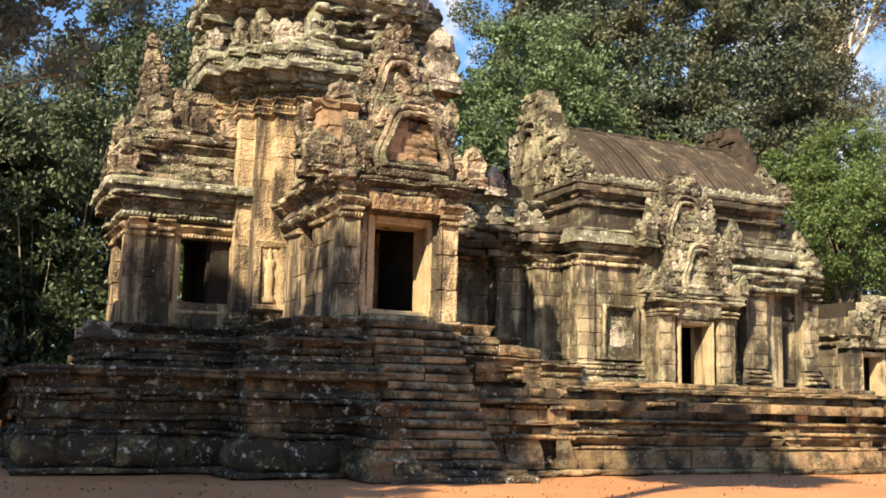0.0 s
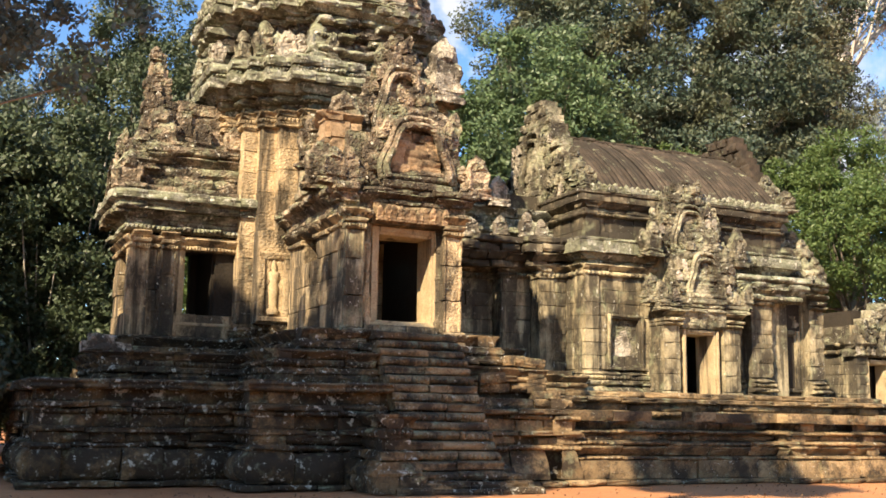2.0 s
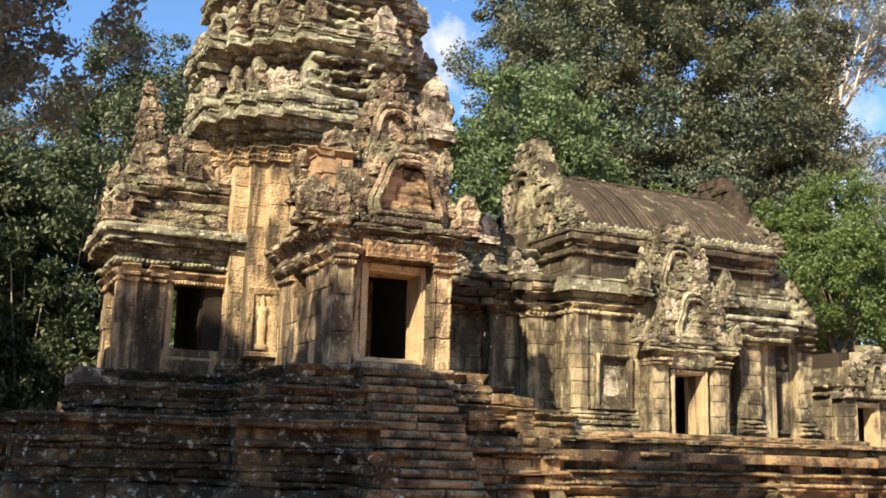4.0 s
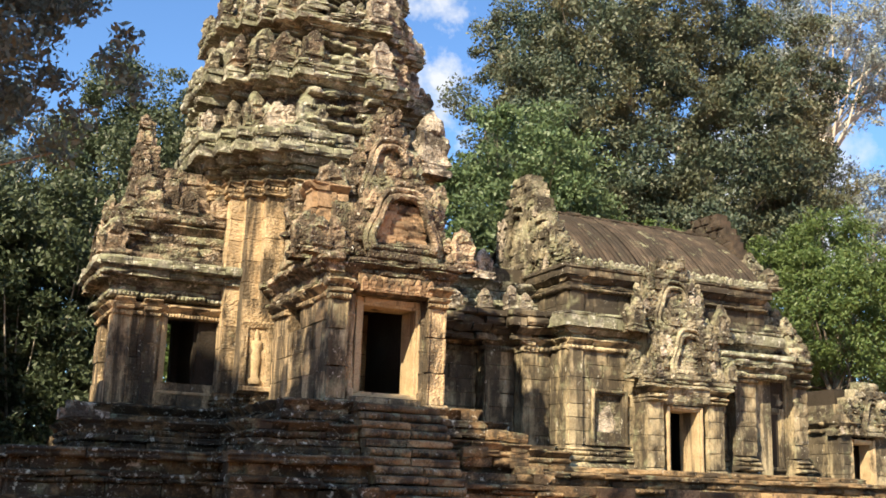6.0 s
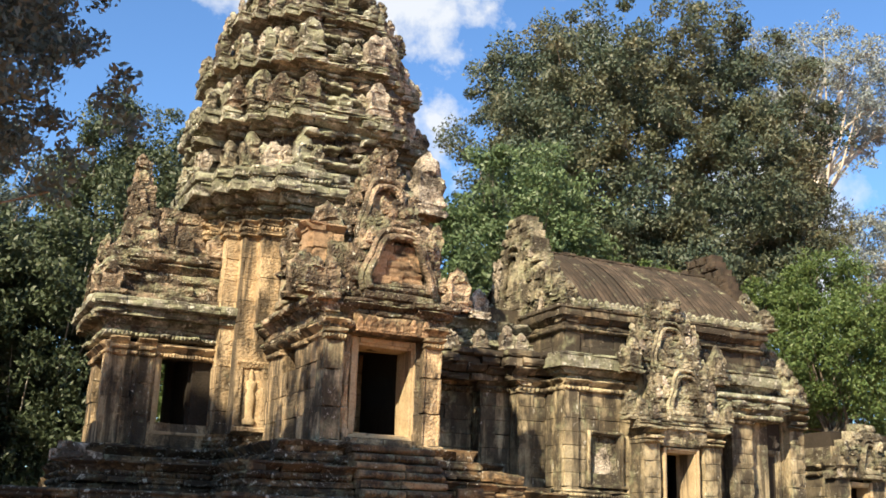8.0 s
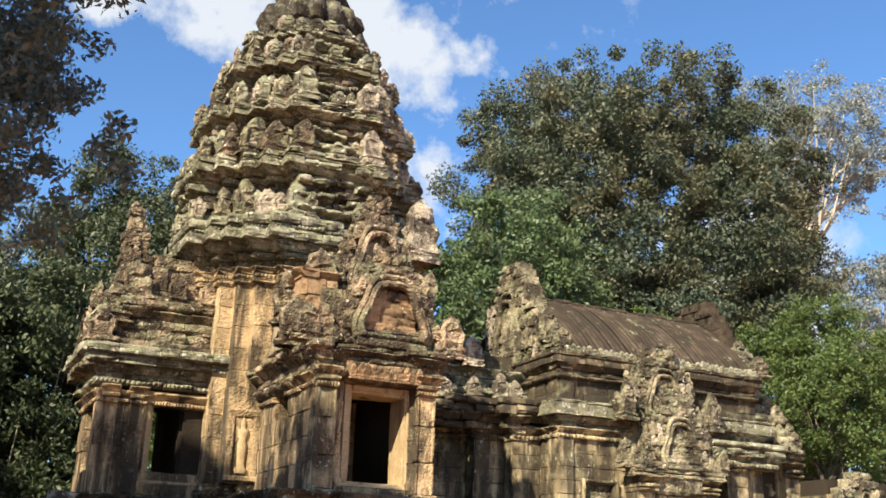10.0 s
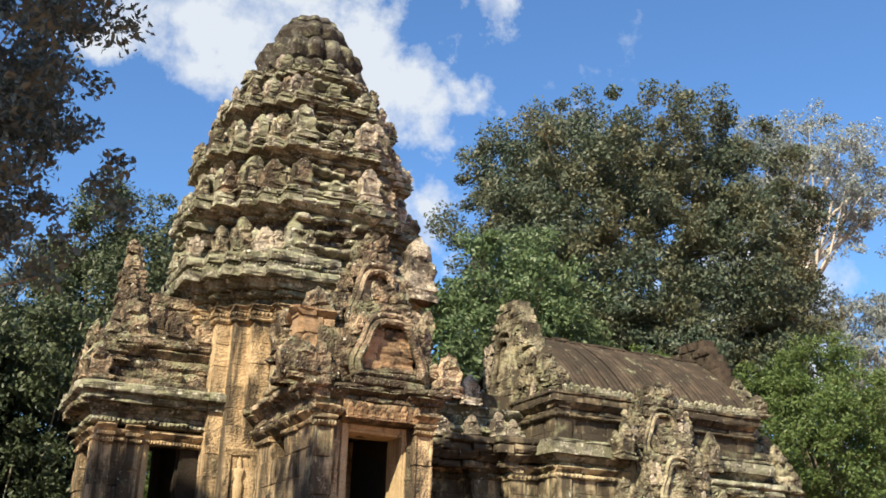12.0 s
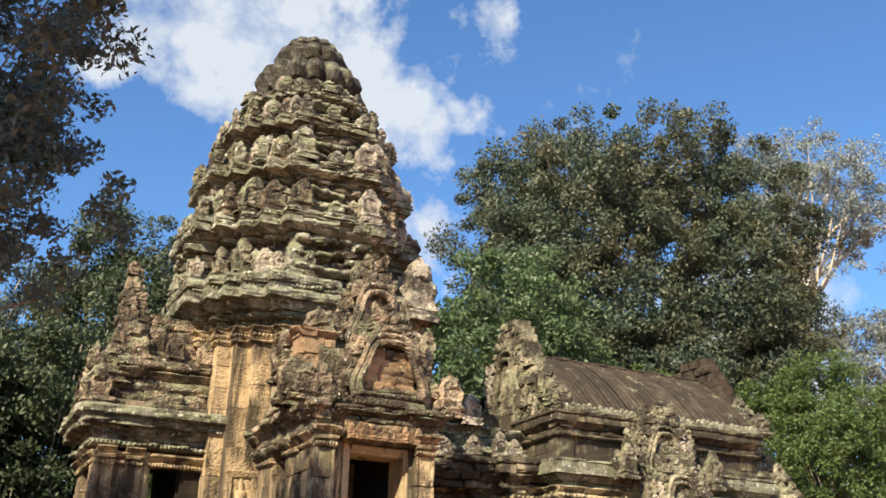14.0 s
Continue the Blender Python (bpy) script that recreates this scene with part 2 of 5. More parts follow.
PROFILES = {
    "flat": (3, 3, lambda u, v: 0.0),
    "plain": (4, 3, lambda u, v: 0.0),
    "pilaster": (12, 4, lambda u, v: -0.035 * (abs(u - 0.5) > 0.38)),
    "torus": (3, 6, lambda u, v: -0.085 * min(1.0, 1.7 * math.sin(math.pi * v))),
    "cyma": (3, 5, lambda u, v: 0.09 - 0.2 * (v * v * (3 - 2 * v))),
    "cyma_low": (3, 5, lambda u, v: -0.11 + 0.2 * (v * v * (3 - 2 * v))),
    "beads": (28, 4, lambda u, v: -0.085 * math.sin(math.pi * v) * (0.35 + 0.65 * abs(math.sin(u * math.pi * 7)))),
    "petals": (22, 5, lambda u, v: 0.06 - 0.17 * v - 0.05 * abs(math.sin(u * math.pi * 5)) * (1 - v)),
    "bulge": (6, 8, lambda u, v: 0.08 - 0.24 * math.sin(math.pi * min(1.0, 0.12 + 0.8 * v)) * (0.55 + 0.45 * math.sin(math.pi * u) ** 0.6)),
    "double": (3, 9, lambda u, v: -0.07 * abs(math.sin(2 * math.pi * v))),
}
BLOCKS = {}


def block_mesh(kind, mat, variant):
    """A weathered block one unit long and high, half a metre deep, its moulded face towards -y."""
    key = (kind, mat.name, variant)
    if key in BLOCKS:
        return BLOCKS[key]
    nu, nv, f = PROFILES[kind]
    verts, faces = [], []
    off = Vector((variant * 7.3, len(BLOCKS) * 1.7, 3.1))
    for j in range(nv + 1):
        for i in range(nu + 1):
            u, v = i / nu, j / nv
            x, z = u - 0.5, v
            edge_wear = 0.3 if kind in ("pilaster", "plain") else 1.0
            worn = edge_wear * (0.05 * (i in (0, nu)) + 0.06 * (j in (0, nv)))
            n = noise.noise(off + Vector((u * 2.2, v * 1.8, 0)))
            x -= math.copysign(0.012, x) * (i in (0, nu)) * (1 + n)
            z += (0.015 if j == 0 else -0.02 if j == nv else 0.0) * (1 + 2 * n)
            verts.append((x, f(u, v) + worn * (0.6 + n) + 0.055 * n * edge_wear, z))
    w = nu + 1
    for j in range(nv):
        for i in range(nu):
            faces.append((j * w + i, j * w + i + 1, (j + 1) * w + i + 1, (j + 1) * w + i))
    ring = [i for i in range(w)] + [j * w + nu for j in range(1, nv + 1)] + [nv * w + i for i in range(nu - 1, -1, -1)] + [j * w for j in range(nv - 1, 0, -1)]
    n0 = len(verts)
    for k in ring:
        x, y, z = verts[k]
        verts.append((x, 0.5, z))
    for k in range(len(ring)):
        k2 = (k + 1) % len(ring)
        faces.append((ring[k2], ring[k], n0 + k, n0 + k2))
    BLOCKS[key] = mesh_of("stone_" + kind, verts, faces, mat)
    return BLOCKS[key]


def course(parent, p0, p1, z, h, kind="flat", mat=None, out=0.0, length=0.8, jitter=0.02, depth=1.0, gone=0.0, ends=0.05, name="stone"):
    """Lay a course of blocks from p0 to p1 (plan); the face looks to the right of the way p0 to p1."""
    a, b = Vector((*p0, 0)), Vector((*p1, 0))
    way = b - a
    total = way.length + 2 * ends
    way.normalize()
    inward = Vector((-way.y, way.x, 0))
    n = max(1, round(total / length))
    cuts = [0.0] + [total * (k + rng.uniform(-0.25, 0.25)) / n for k in range(1, n)] + [total]
    turn = Matrix((way, inward, Vector((0, 0, 1)))).transposed().to_4x4()
    for s, e in zip(cuts, cuts[1:]):
        mid = a + way * ((s + e) / 2 - ends) - inward * (out + rng.uniform(-jitter, jitter))
        if rng.random() < gone:
            continue
        m = Matrix.Translation((mid.x, mid.y, z + rng.uniform(-0.3, 0.3) * jitter)) @ turn @ pose(0, 0, 0, rng.uniform(-0.6, 0.6), rng.uniform(-0.5, 0.5), rng.uniform(-1, 1)) @ Matrix.Diagonal(((e - s) * 1.004, depth, h * 1.004, 1))
        put(name, block_mesh(kind, mat, rng.randrange(4)), parent, m)


def walls(parent, pts, z, rows, mat, closed=False, **kw):
    """Courses one over another along a broken line; rows: (height, kind, out). Returns the top."""
    path = pts + pts[:1] if closed else pts
    for h, kind, out in rows:
        for p0, p1 in zip(path, path[1:]):
            if (Vector(p1) - Vector(p0)).length > 0.08:
                course(parent, p0, p1, z, h, kind, mat, out, ends=0.03 + max(0, out) * 0.9, **kw)
        z += h
    return z


def solid(name, parent, boxes, mat):
    """Plain masonry cores behind the facing stones; boxes: (x0, x1, y0, y1, z0, z1)."""
    for x0, x1, y0, y1, z0, z1 in boxes:
        verts = [(x, y, z) for z in (z0, z1) for x, y in ((x0, y0), (x1, y0), (x1, y1), (x0, y1))]
        faces = [(3, 2, 1, 0), (4, 5, 6, 7), (0, 1, 5, 4), (1, 2, 6, 5), (2, 3, 7, 6), (3, 0, 4, 7)]
        put(name, mesh_of(name, verts, faces, mat), parent, Matrix())


def redent(s, cx, cy, d=0.13, a=0.4, b=0.6):
    """Stepped-square plan of half-width s, anticlockwise seen from above, starting at the south-west."""
    q = [(-(s - 2 * d * s), -(s - 2 * d * s)), (-b * s, -(s - 2 * d * s)), (-b * s, -(s - d * s)), (-a * s, -(s - d * s)), (-a * s, -s),
         (a * s, -s), (a * s, -(s - d * s)), (b * s, -(s - d * s)), (b * s, -(s - 2 * d * s))]
    pts = []
    for k in range(4):
        c, sn = (1, 0, -1, 0)[k], (0, 1, 0, -1)[k]
        pts += [(cx + c * x - sn * y, cy + sn * x + c * y) for x, y in q]
    return pts


def lathe(name, parent, cx, cy, prof, mat, seg=40, lobes=0, lobe=0.0, label=""):
    verts, faces = [], []
    for r, z in prof:
        for k in range(seg):
            t = 2 * math.pi * k / seg
            rr = r * (1 + lobe * (abs(math.sin(lobes * t / 2)) - 0.6)) + 0.06 * noise.noise(Vector((3 * math.cos(t), 3 * math.sin(t), z * 2)))
            verts.append((cx + rr * math.cos(t), cy + rr * math.sin(t), z + 0.04 * noise.noise(Vector((2 * math.cos(t), 2 * math.sin(t), z + 9)))))
    for j in range(len(prof) - 1):
        for k in range(seg):
            k2 = (k + 1) % seg
            faces.append((j * seg + k, j * seg + k2, (j + 1) * seg + k2, (j + 1) * seg + k))
    faces.append(tuple((len(prof) - 1) * seg + k for k in range(seg)))
    return put(name, mesh_of(name, verts, faces, mat), parent, Matrix(), label)


ANTE = {}


def antefix_mesh(mat, variant):
    """A small carved upright stone: stepped foot, framed niche body and pointed leaf top, facing -y, one metre high."""
    key = (mat.name, variant)
    if key in ANTE:
        return ANTE[key]
    verts, faces = [], []
    lean = 0.05 * math.sin(variant * 2.4)
    prof = [(0.36, 0.0), (0.38, 0.07), (0.38, 0.11), (0.30, 0.12), (0.30, 0.17), (0.35, 0.18), (0.35, 0.23), (0.29, 0.25), (0.29, 0.36), (0.31, 0.46), (0.32, 0.56), (0.29, 0.64), (0.30, 0.68), (0.24, 0.77), (0.20, 0.85), (0.12, 0.93), (0.04, 1.0)]
    seg = 16
    for r, z in prof:
        for k in range(seg):
            t = 2 * math.pi * (k + 0.5) / seg
            c, s = math.cos(t), math.sin(t)
            p = 0.35 if z < 0.66 else 0.75
            x = math.copysign(abs(c) ** p, c) * r
            y = math.copysign(abs(s) ** p, s) * r * 0.62
            at = Vector((x * 6 + variant * 9, y * 5, z * 7))
            n = noise.noise(at) + 0.5 * noise.noise(at * 2.1)
            figure = (0.07 - 0.17 * math.exp(-((x / 0.085) ** 2)) - 0.06 * math.exp(-(((abs(x) - 0.27) / 0.05) ** 2))) * (0.24 < z < 0.74) * (y < 0)
            verts.append((x * (1 + 0.32 * n) + lean * z, y * (1 + 0.3 * n) + figure, z * (1 + 0.1 * math.sin(variant)) + 0.05 * n * (z > 0.12)))
    for j in range(len(prof) - 1):
        for k in range(seg):
            k2 = (k + 1) % seg
            faces.append((j * seg + k, j * seg + k2, (j + 1) * seg + k2, (j + 1) * seg + k))
    faces.append(tuple((len(prof) - 1) * seg + k for k in range(seg)))
    ANTE[key] = mesh_of("antefix", verts, faces, mat)
    return ANTE[key]


def antefix(parent, x, y, z, h, w, turn=0.0, mat=None):
    m = pose(x, y, z, rng.uniform(-3, 3), rng.uniform(-4, 4), turn + rng.uniform(-8, 8)) @ Matrix.Diagonal((w / 0.62, w / 0.62, h, 1))
    put("antefix", antefix_mesh(mat or S_PALE, rng.randrange(9)), parent, m)


def pediment(parent, m, width, height, mat, inner=None, thick=0.45, seed=0.0, arch=0.42, sharp=0.62, leaves=True, figures=True):
    """A coursed gable facing -y, feet at z 0: stepped stones under a flame outline, lobed arch over a field, carved leaves and figures."""
    pick = random.Random(int(seed * 10))
    grey = mat if inner else S_PALE

    def half(v):
        v = min(max(v, 0.0), 1.0)
        return width / 2 * max(0.05, (1 - v) ** sharp * (0.94 + 0.06 * math.cos(v * 12)))

    rx, rz, foot = width * arch / 2, height * 0.40, height * 0.20

    def inside(x, z, grow=1.0):
        return z > foot * 0.8 and math.hypot(x / (rx * grow), max(0, z - foot) / (rz * grow)) < 1

    # solid heart of the gable
    outline = [(half(k / 14) * 0.9, height * 0.97 * k / 14) for k in range(15)]
    ring = [(x, z) for x, z in outline] + [(-x, z) for x, z in reversed(outline)]
    n = len(ring)
    verts = [(x, 0.14, z) for x, z in ring] + [(x, thick, z) for x, z in ring]
    faces = [tuple(range(n)), tuple(range(2 * n - 1, n - 1, -1))] + [(k, n + k, n + (k + 1) % n, (k + 1) % n) for k in range(n)]
    gable = put("pediment", mesh_of("pediment", verts, faces, mat), parent, m)
    # facing stones, course by course
    rows = max(4, round(height / 0.3))
    for j in range(rows):
        z0, h = height * j / rows, height / rows
        w = half((j + 0.35) / rows)
        cells = max(2, round(2 * w / 0.5))
        cuts = [-w] + [-w + 2 * w * (k + pick.uniform(-0.2, 0.2)) / cells for k in range(1, cells)] + [w]
        for a, b in zip(cuts, cuts[1:]):
            if inside((a + b) / 2, z0 + h / 2, 0.92):
                continue
            put("stone", block_mesh("flat", mat, pick.randrange(4)), parent, m @ Matrix.Translation(((a + b) / 2, pick.uniform(-0.07, 0.04), z0)) @ pose(0, 0, 0, pick.uniform(-2, 2), pick.uniform(-2, 2), pick.uniform(-2, 2)) @ Matrix.Diagonal((b - a, thick * 1.8, h * 1.01, 1)))
    # field under the arch
    for row in range(5):
        zz = foot + rz * (row - 0.3) / 5
        wide = 1.85 * rx * math.sqrt(max(0.05, 1 - (max(0, row - 0.2) / 5) ** 2))
        cells = [-wide / 2, wide * pick.uniform(-0.25, -0.05), wide * pick.uniform(0.08, 0.28), wide / 2]
        for a, b in zip(cells, cells[1:]):
            put("stone", block_mesh("flat", inner or mat, pick.randrange(4)), parent, m @ Matrix.Translation(((a + b) / 2, (-0.06 if inner else -0.03) + pick.uniform(-0.06, 0.03), zz)) @ pose(0, 0, 0, pick.uniform(-3, 3), pick.uniform(-3, 3), pick.uniform(-4, 4)) @ Matrix.Diagonal((b - a, 0.4, rz * 0.21, 1)))
    # lobed arch bands
    for grow, rr0, y0 in ((1.06, 0.05, -0.18), (1.24, 0.042, -0.1)) if inner else ((1.0, 0.034, -0.1), (1.2, 0.03, -0.07)):
        av, af, path = [], [], []
        for k in range(33):
            a = math.pi * (k - 2) / 28
            lob = grow * (1.0 + 0.06 * math.cos(6 * a) + 0.12 * max(0, math.sin(a)) ** 10)
            path.append(Vector((math.cos(a) * rx * lob, y0, foot + math.sin(a) * rz * lob)))
        for k, q in enumerate(path):
            d = (path[min(k + 1, 32)] - path[max(k - 1, 0)]).normalized()
            side = d.cross(Vector((0, 1, 0)))
            for c in range(8):
                t = 2 * math.pi * c / 8
                rr = rr0 * width ** 0.5 * (1 + 0.3 * noise.noise(Vector((k * 0.7, c, seed))))
                av.append(q + side * math.cos(t) * rr + Vector((0, 1, 0)) * math.sin(t) * rr * 1.5)
        for k in range(32):
            for c in range(8):
                af.append((k * 8 + c, k * 8 + (c + 1) % 8, k * 8 + 8 + (c + 1) % 8, k * 8 + 8 + c))
        put("arch_moulding", mesh_of("arch_moulding", av, af, mat), parent, m)
    # ledges that carry the field
    for z0, h, w, y0 in ((0.0, 0.42, 1.25, -0.2), (0.42, 0.34, 1.12, -0.15), (0.76, 0.3, 1.02, -0.1)):
        put("ledge", block_mesh(("torus", "beads", "flat")[int(z0 * 3)], mat, pick.randrange(4)), parent, m @ Matrix.Translation((0, y0, z0 * foot)) @ Matrix.Diagonal((2 * rx * w, 0.6, h * foot, 1)))
    if figures:
        # worn reliefs between arch and rim, and one in the field
        size = 0.2 + 0.045 * width
        for row in range(int(height * 0.72 / (size * 0.95))):
            z0 = 0.03 * height + row * size * 0.95
            w = half(z0 / height) * 0.9
            x = -w + size * 0.3
            while x < w - size * 0.2:
                if not inside(x, z0 + size * 0.5, 1.22) and pick.random() < 0.8:
                    h = size * pick.uniform(0.8, 1.15)
                    put("worn_figure", antefix_mesh(grey if pick.random() < 0.3 else mat, pick.randrange(9)), parent, m @ Matrix.Translation((x, -0.05 + pick.uniform(-0.03, 0.03), z0)) @ pose(0, 0, 0, 4, pick.uniform(-7, 7) + 14 * x / max(w, 0.1), 0) @ Matrix.Diagonal((h * 0.9, h * 0.75, h, 1)))
                x += size * pick.uniform(0.62, 0.8)
        if not inner:
            put("worn_figure", antefix_mesh(mat, 3), parent, m @ Matrix.Translation((0, 0.0, foot)) @ Matrix.Diagonal((rx * 1.3, 0.4, rz * 0.85, 1)))
    if leaves:
        # flame leaves along the rim, a finial and upturned ends
        count = max(5, round(height / 0.27))
        for sx in (-1, 1):
            for k in range(count):
                v = (k + 0.3) / count
                if pick.random() < 0.12:
                    continue
                h = (0.24 + 0.05 * width) * pick.uniform(0.8, 1.2)
                put("flame_leaf", antefix_mesh(mat, pick.randrange(9)), parent, m @ Matrix.Translation((sx * half(v) * 0.93, thick * 0.22, v * height - 0.04)) @ pose(0, 0, 0, 0, sx * pick.uniform(8, 26), 0) @ Matrix.Diagonal((h * 0.8, h * 0.9, h, 1)))
            h = 0.36 * height
            put("naga_end", antefix_mesh(mat, pick.randrange(9)), parent, m @ Matrix.Translation((sx * half(0) * 0.98, -0.02, -0.02)) @ pose(0, 0, 0, 0, sx * 8, 0) @ Matrix.Diagonal((h * 0.75, h * 0.8, h, 1)))
        put("flame_leaf", antefix_mesh(mat, 5), parent, m @ Matrix.Translation((0, thick * 0.25, height * 0.9)) @ Matrix.Diagonal((0.2 * width, 0.4, 0.2 * height, 1)))
    return gable


def slab_door(parent, x0, x1, y, z0, z1, mat, depth=0.75, bar=0.17):
    """A stone door frame of two jambs, lintel and sill with stepped front edges, in a wall facing -y."""
    for name, bx in (("jamb", (x0 - bar, x0, z0 - 0.04, z1 + bar)), ("jamb", (x1, x1 + bar, z0 - 0.04, z1 + bar)), ("lintel", (x0 - bar, x1 + bar, z1, z1 + bar)), ("sill", (x0 - bar - 0.06, x1 + bar + 0.06, z0 - 0.13, z0))):
        a, b, lo, hi = bx
        if name == "lintel":
            a, b = x0, x1
        bm = bmesh.new()
        for k, (y0, y1) in enumerate(((y - 0.02, y + depth), (y - 0.08, y - 0.016))):
            aa, bb, l2, h2 = a, b, lo, hi
            if k:
                if name == "jamb":
                    aa, bb = (a, b - 0.06) if a < x0 - 0.01 else (a + 0.06, b)
                elif name == "lintel":
                    l2 = lo + 0.06
                else:
                    h2 = hi - 0.05
            bmesh.ops.create_cube(bm, size=1.0, matrix=Matrix.Translation(((aa + bb) / 2, (y0 + y1) / 2, (l2 + h2) / 2)) @ Matrix.Diagonal((bb - aa, y1 - y0, h2 - l2, 1)))
        bmesh.ops.bevel(bm, geom=bm.edges[:], offset=0.015, segments=1, affect="EDGES")
        bmesh.ops.subdivide_edges(bm, edges=[e for e in bm.edges if e.calc_length() > 0.3], cuts=5)
        for v in bm.verts:
            v.co += Vector((noise.noise(v.co * 2.7), noise.noise(v.co * 2.7 + Vector((7, 0, 0))), noise.noise(v.co * 2.7 + Vector((0, 7, 0))))) * 0.022
        me = bpy.data.meshes.new(name)
        bm.to_mesh(me)
        bm.free()
        me.materials.append(mat)
        put(name, me, parent, Matrix())


def prism(name, parent, pts, z0, z1, mat, top=None):
    n = len(pts)
    t = top or pts
    verts = [(x, y, z0) for x, y in pts] + [(x, y, z1) for x, y in t]
    faces = [(k, (k + 1) % n, n + (k + 1) % n, n + k) for k in range(n)] + [tuple(range(n - 1, -1, -1)), tuple(range(n, 2 * n))]
    return put(name, mesh_of(name, verts, faces, mat), parent, Matrix())


# ---- ground ----
def ground_sheet():
    xs = [-1500, -500, -150, -60] + [-30 + 1.0 * k for k in range(91)] + [100, 200, 600, 1500]
    ys = [-1500, -400, -100, -40] + [-6 + 0.8 * k for k in range(64)] + [60, 90, 200, 600, 2000]
    verts = [(x, y, 0.05 * noise.noise(Vector((x * 0.3, y * 0.3, 0))) + 0.03 * noise.noise(Vector((x * 1.1, y * 1.1, 4))) - 0.03) for y in ys for x in xs]
    w = len(xs)
    faces = [(j * w + i, j * w + i + 1, (j + 1) * w + i + 1, (j + 1) * w + i) for j in range(len(ys) - 1) for i in range(w - 1)]
    return tagged(put("ground", mesh_of("ground", verts, faces, EARTH, True)), "bare orange earth scattered with dry leaves", "ground", kind="structure")


ground_sheet()

XC, YC = 9.6, 30.2

# ---- the tower's stepped platform ----
platform = empty("stone_platform", (XC, 25, 0))
tagged(platform, "tall stepped platform of dark moulded weathered stone", "platform")
solid("core", platform, [(1.9, 16.5, 23.35, 38, -0.3, 2.1), (3.6, 15.6, 25.2, 36.5, 2.05, 2.8), (5.9, 8.75, 21.65, 24.0, -0.3, 2.1), (6.5, 8.75, 22.4, 25.5, 2.05, 2.8), (10.8, 13.2, 21.75, 24.0, -0.3, 1.95), (10.8, 12.7, 22.4, 25.5, 1.9, 2.7),
                          (8.7, 10.85, 20.9, 23.4, -0.3, 1.2), (8.7, 10.85, 21.9, 23.4, 1.1, 2.3), (3.9, 15.2, 28.3, 34, 2.7, 3.15), (7.3, 11.8, 23.0, 27, 2.6, 3.4)], S_BASE)
LOW = [(0.12, "flat", 0.34), (0.66, "bulge", 0.12), (0.12, "beads", 0.08), (0.20, "flat", 0.0), (0.12, "torus", 0.08), (0.26, "pilaster", -0.06), (0.12, "beads", 0.05), (0.14, "torus", 0.08), (0.24, "flat", -0.2), (0.22, "double", 0.16)]
lower_tier = empty("lower_tier", (XC, 25, 0), platform)
walls(lower_tier, [(1.7, 30.0), (1.7, 23.15), (5.7, 23.15), (5.7, 21.4), (8.5, 21.4)], 0, LOW, S_BASE, length=0.95, jitter=0.09, gone=0.02)
flank = empty("stair_flank", (XC, 21, 0), platform)
walls(flank, [(8.0, 21.5), (8.0, 20.0), (8.55, 20.0)], 0, [(0.34, "flat", 0.3), (0.3, "cyma_low", 0.2), (0.2, "torus", 0.1), (0.26, "flat", 0.0), (0.2, "beads", 0.05), (0.26, "cyma", 0.1)], S_BASE, length=0.7, jitter=0.05)
east_side = empty("side_bay", (12, 22, 0), platform)
walls(east_side, [(10.9, 21.5), (13.4, 21.5), (13.4, 23.0), (14.3, 23.0)], 0, [(h, "cyma_low" if kind == "bulge" else kind, out) for h, kind, out in LOW[:9]], S_BASE_R, length=0.9, jitter=0.07, gone=0.05)
upper_tier = empty("upper_tier", (XC, 26, 0), platform)
walls(upper_tier, [(3.2, 30), (3.2, 24.9), (6.3, 24.9), (6.3, 22.2), (8.6, 22.2)], 2.16, [(0.22, "flat", 0.08), (0.16, "torus", 0.06), (0.16, "beads", 0.03), (0.2, "cyma", 0.08)], S_BASE, length=0.8, jitter=0.06, gone=0.03)
walls(upper_tier, [(10.6, 22.2), (12.9, 22.2), (12.9, 24.9), (15.8, 24.9)], 2.1, [(0.22, "flat", 0.08), (0.16, "torus", 0.06), (0.2, "cyma", 0.08)], S_BASE_R, length=0.8, jitter=0.07, gone=0.08)
plinth = empty("plinth", (XC, 27, 0), platform)
walls(plinth, [(3.7, 32), (3.7, 28.1), (7.1, 28.1), (7.1, 22.75), (12.0, 22.75), (12.0, 26.5), (14.8, 26.5)], 2.78, [(0.2, "cyma_low", 0.12), (0.2, "torus", 0.06), (0.26, "cyma", 0.0)], S_BASE, length=0.75, jitter=0.08, gone=0.03)

for x, y, zz, s in ((3.05, 24.75, 2.82, 0.8), (3.5, 24.8, 2.82, 0.5), (3.1, 24.8, 3.0, 0.55), (3.2, 25.3, 2.84, 0.7), (12.6, 22.2, 2.7, 0.8), (12.2, 22.3, 2.75, 0.5), (12.9, 21.9, 1.9, 0.7), (11.3, 21.6, 2.3, 0.6)):
    put("stone", block_mesh("flat", S_PALE if x < 4 else S_BASE_R, rng.randrange(4)), upper_tier, pose(x, y, zz, rng.uniform(-6, 6), rng.uniform(-6, 6), rng.uniform(-20, 20)) @ Matrix.Diagonal((s, s, 0.24, 1)))

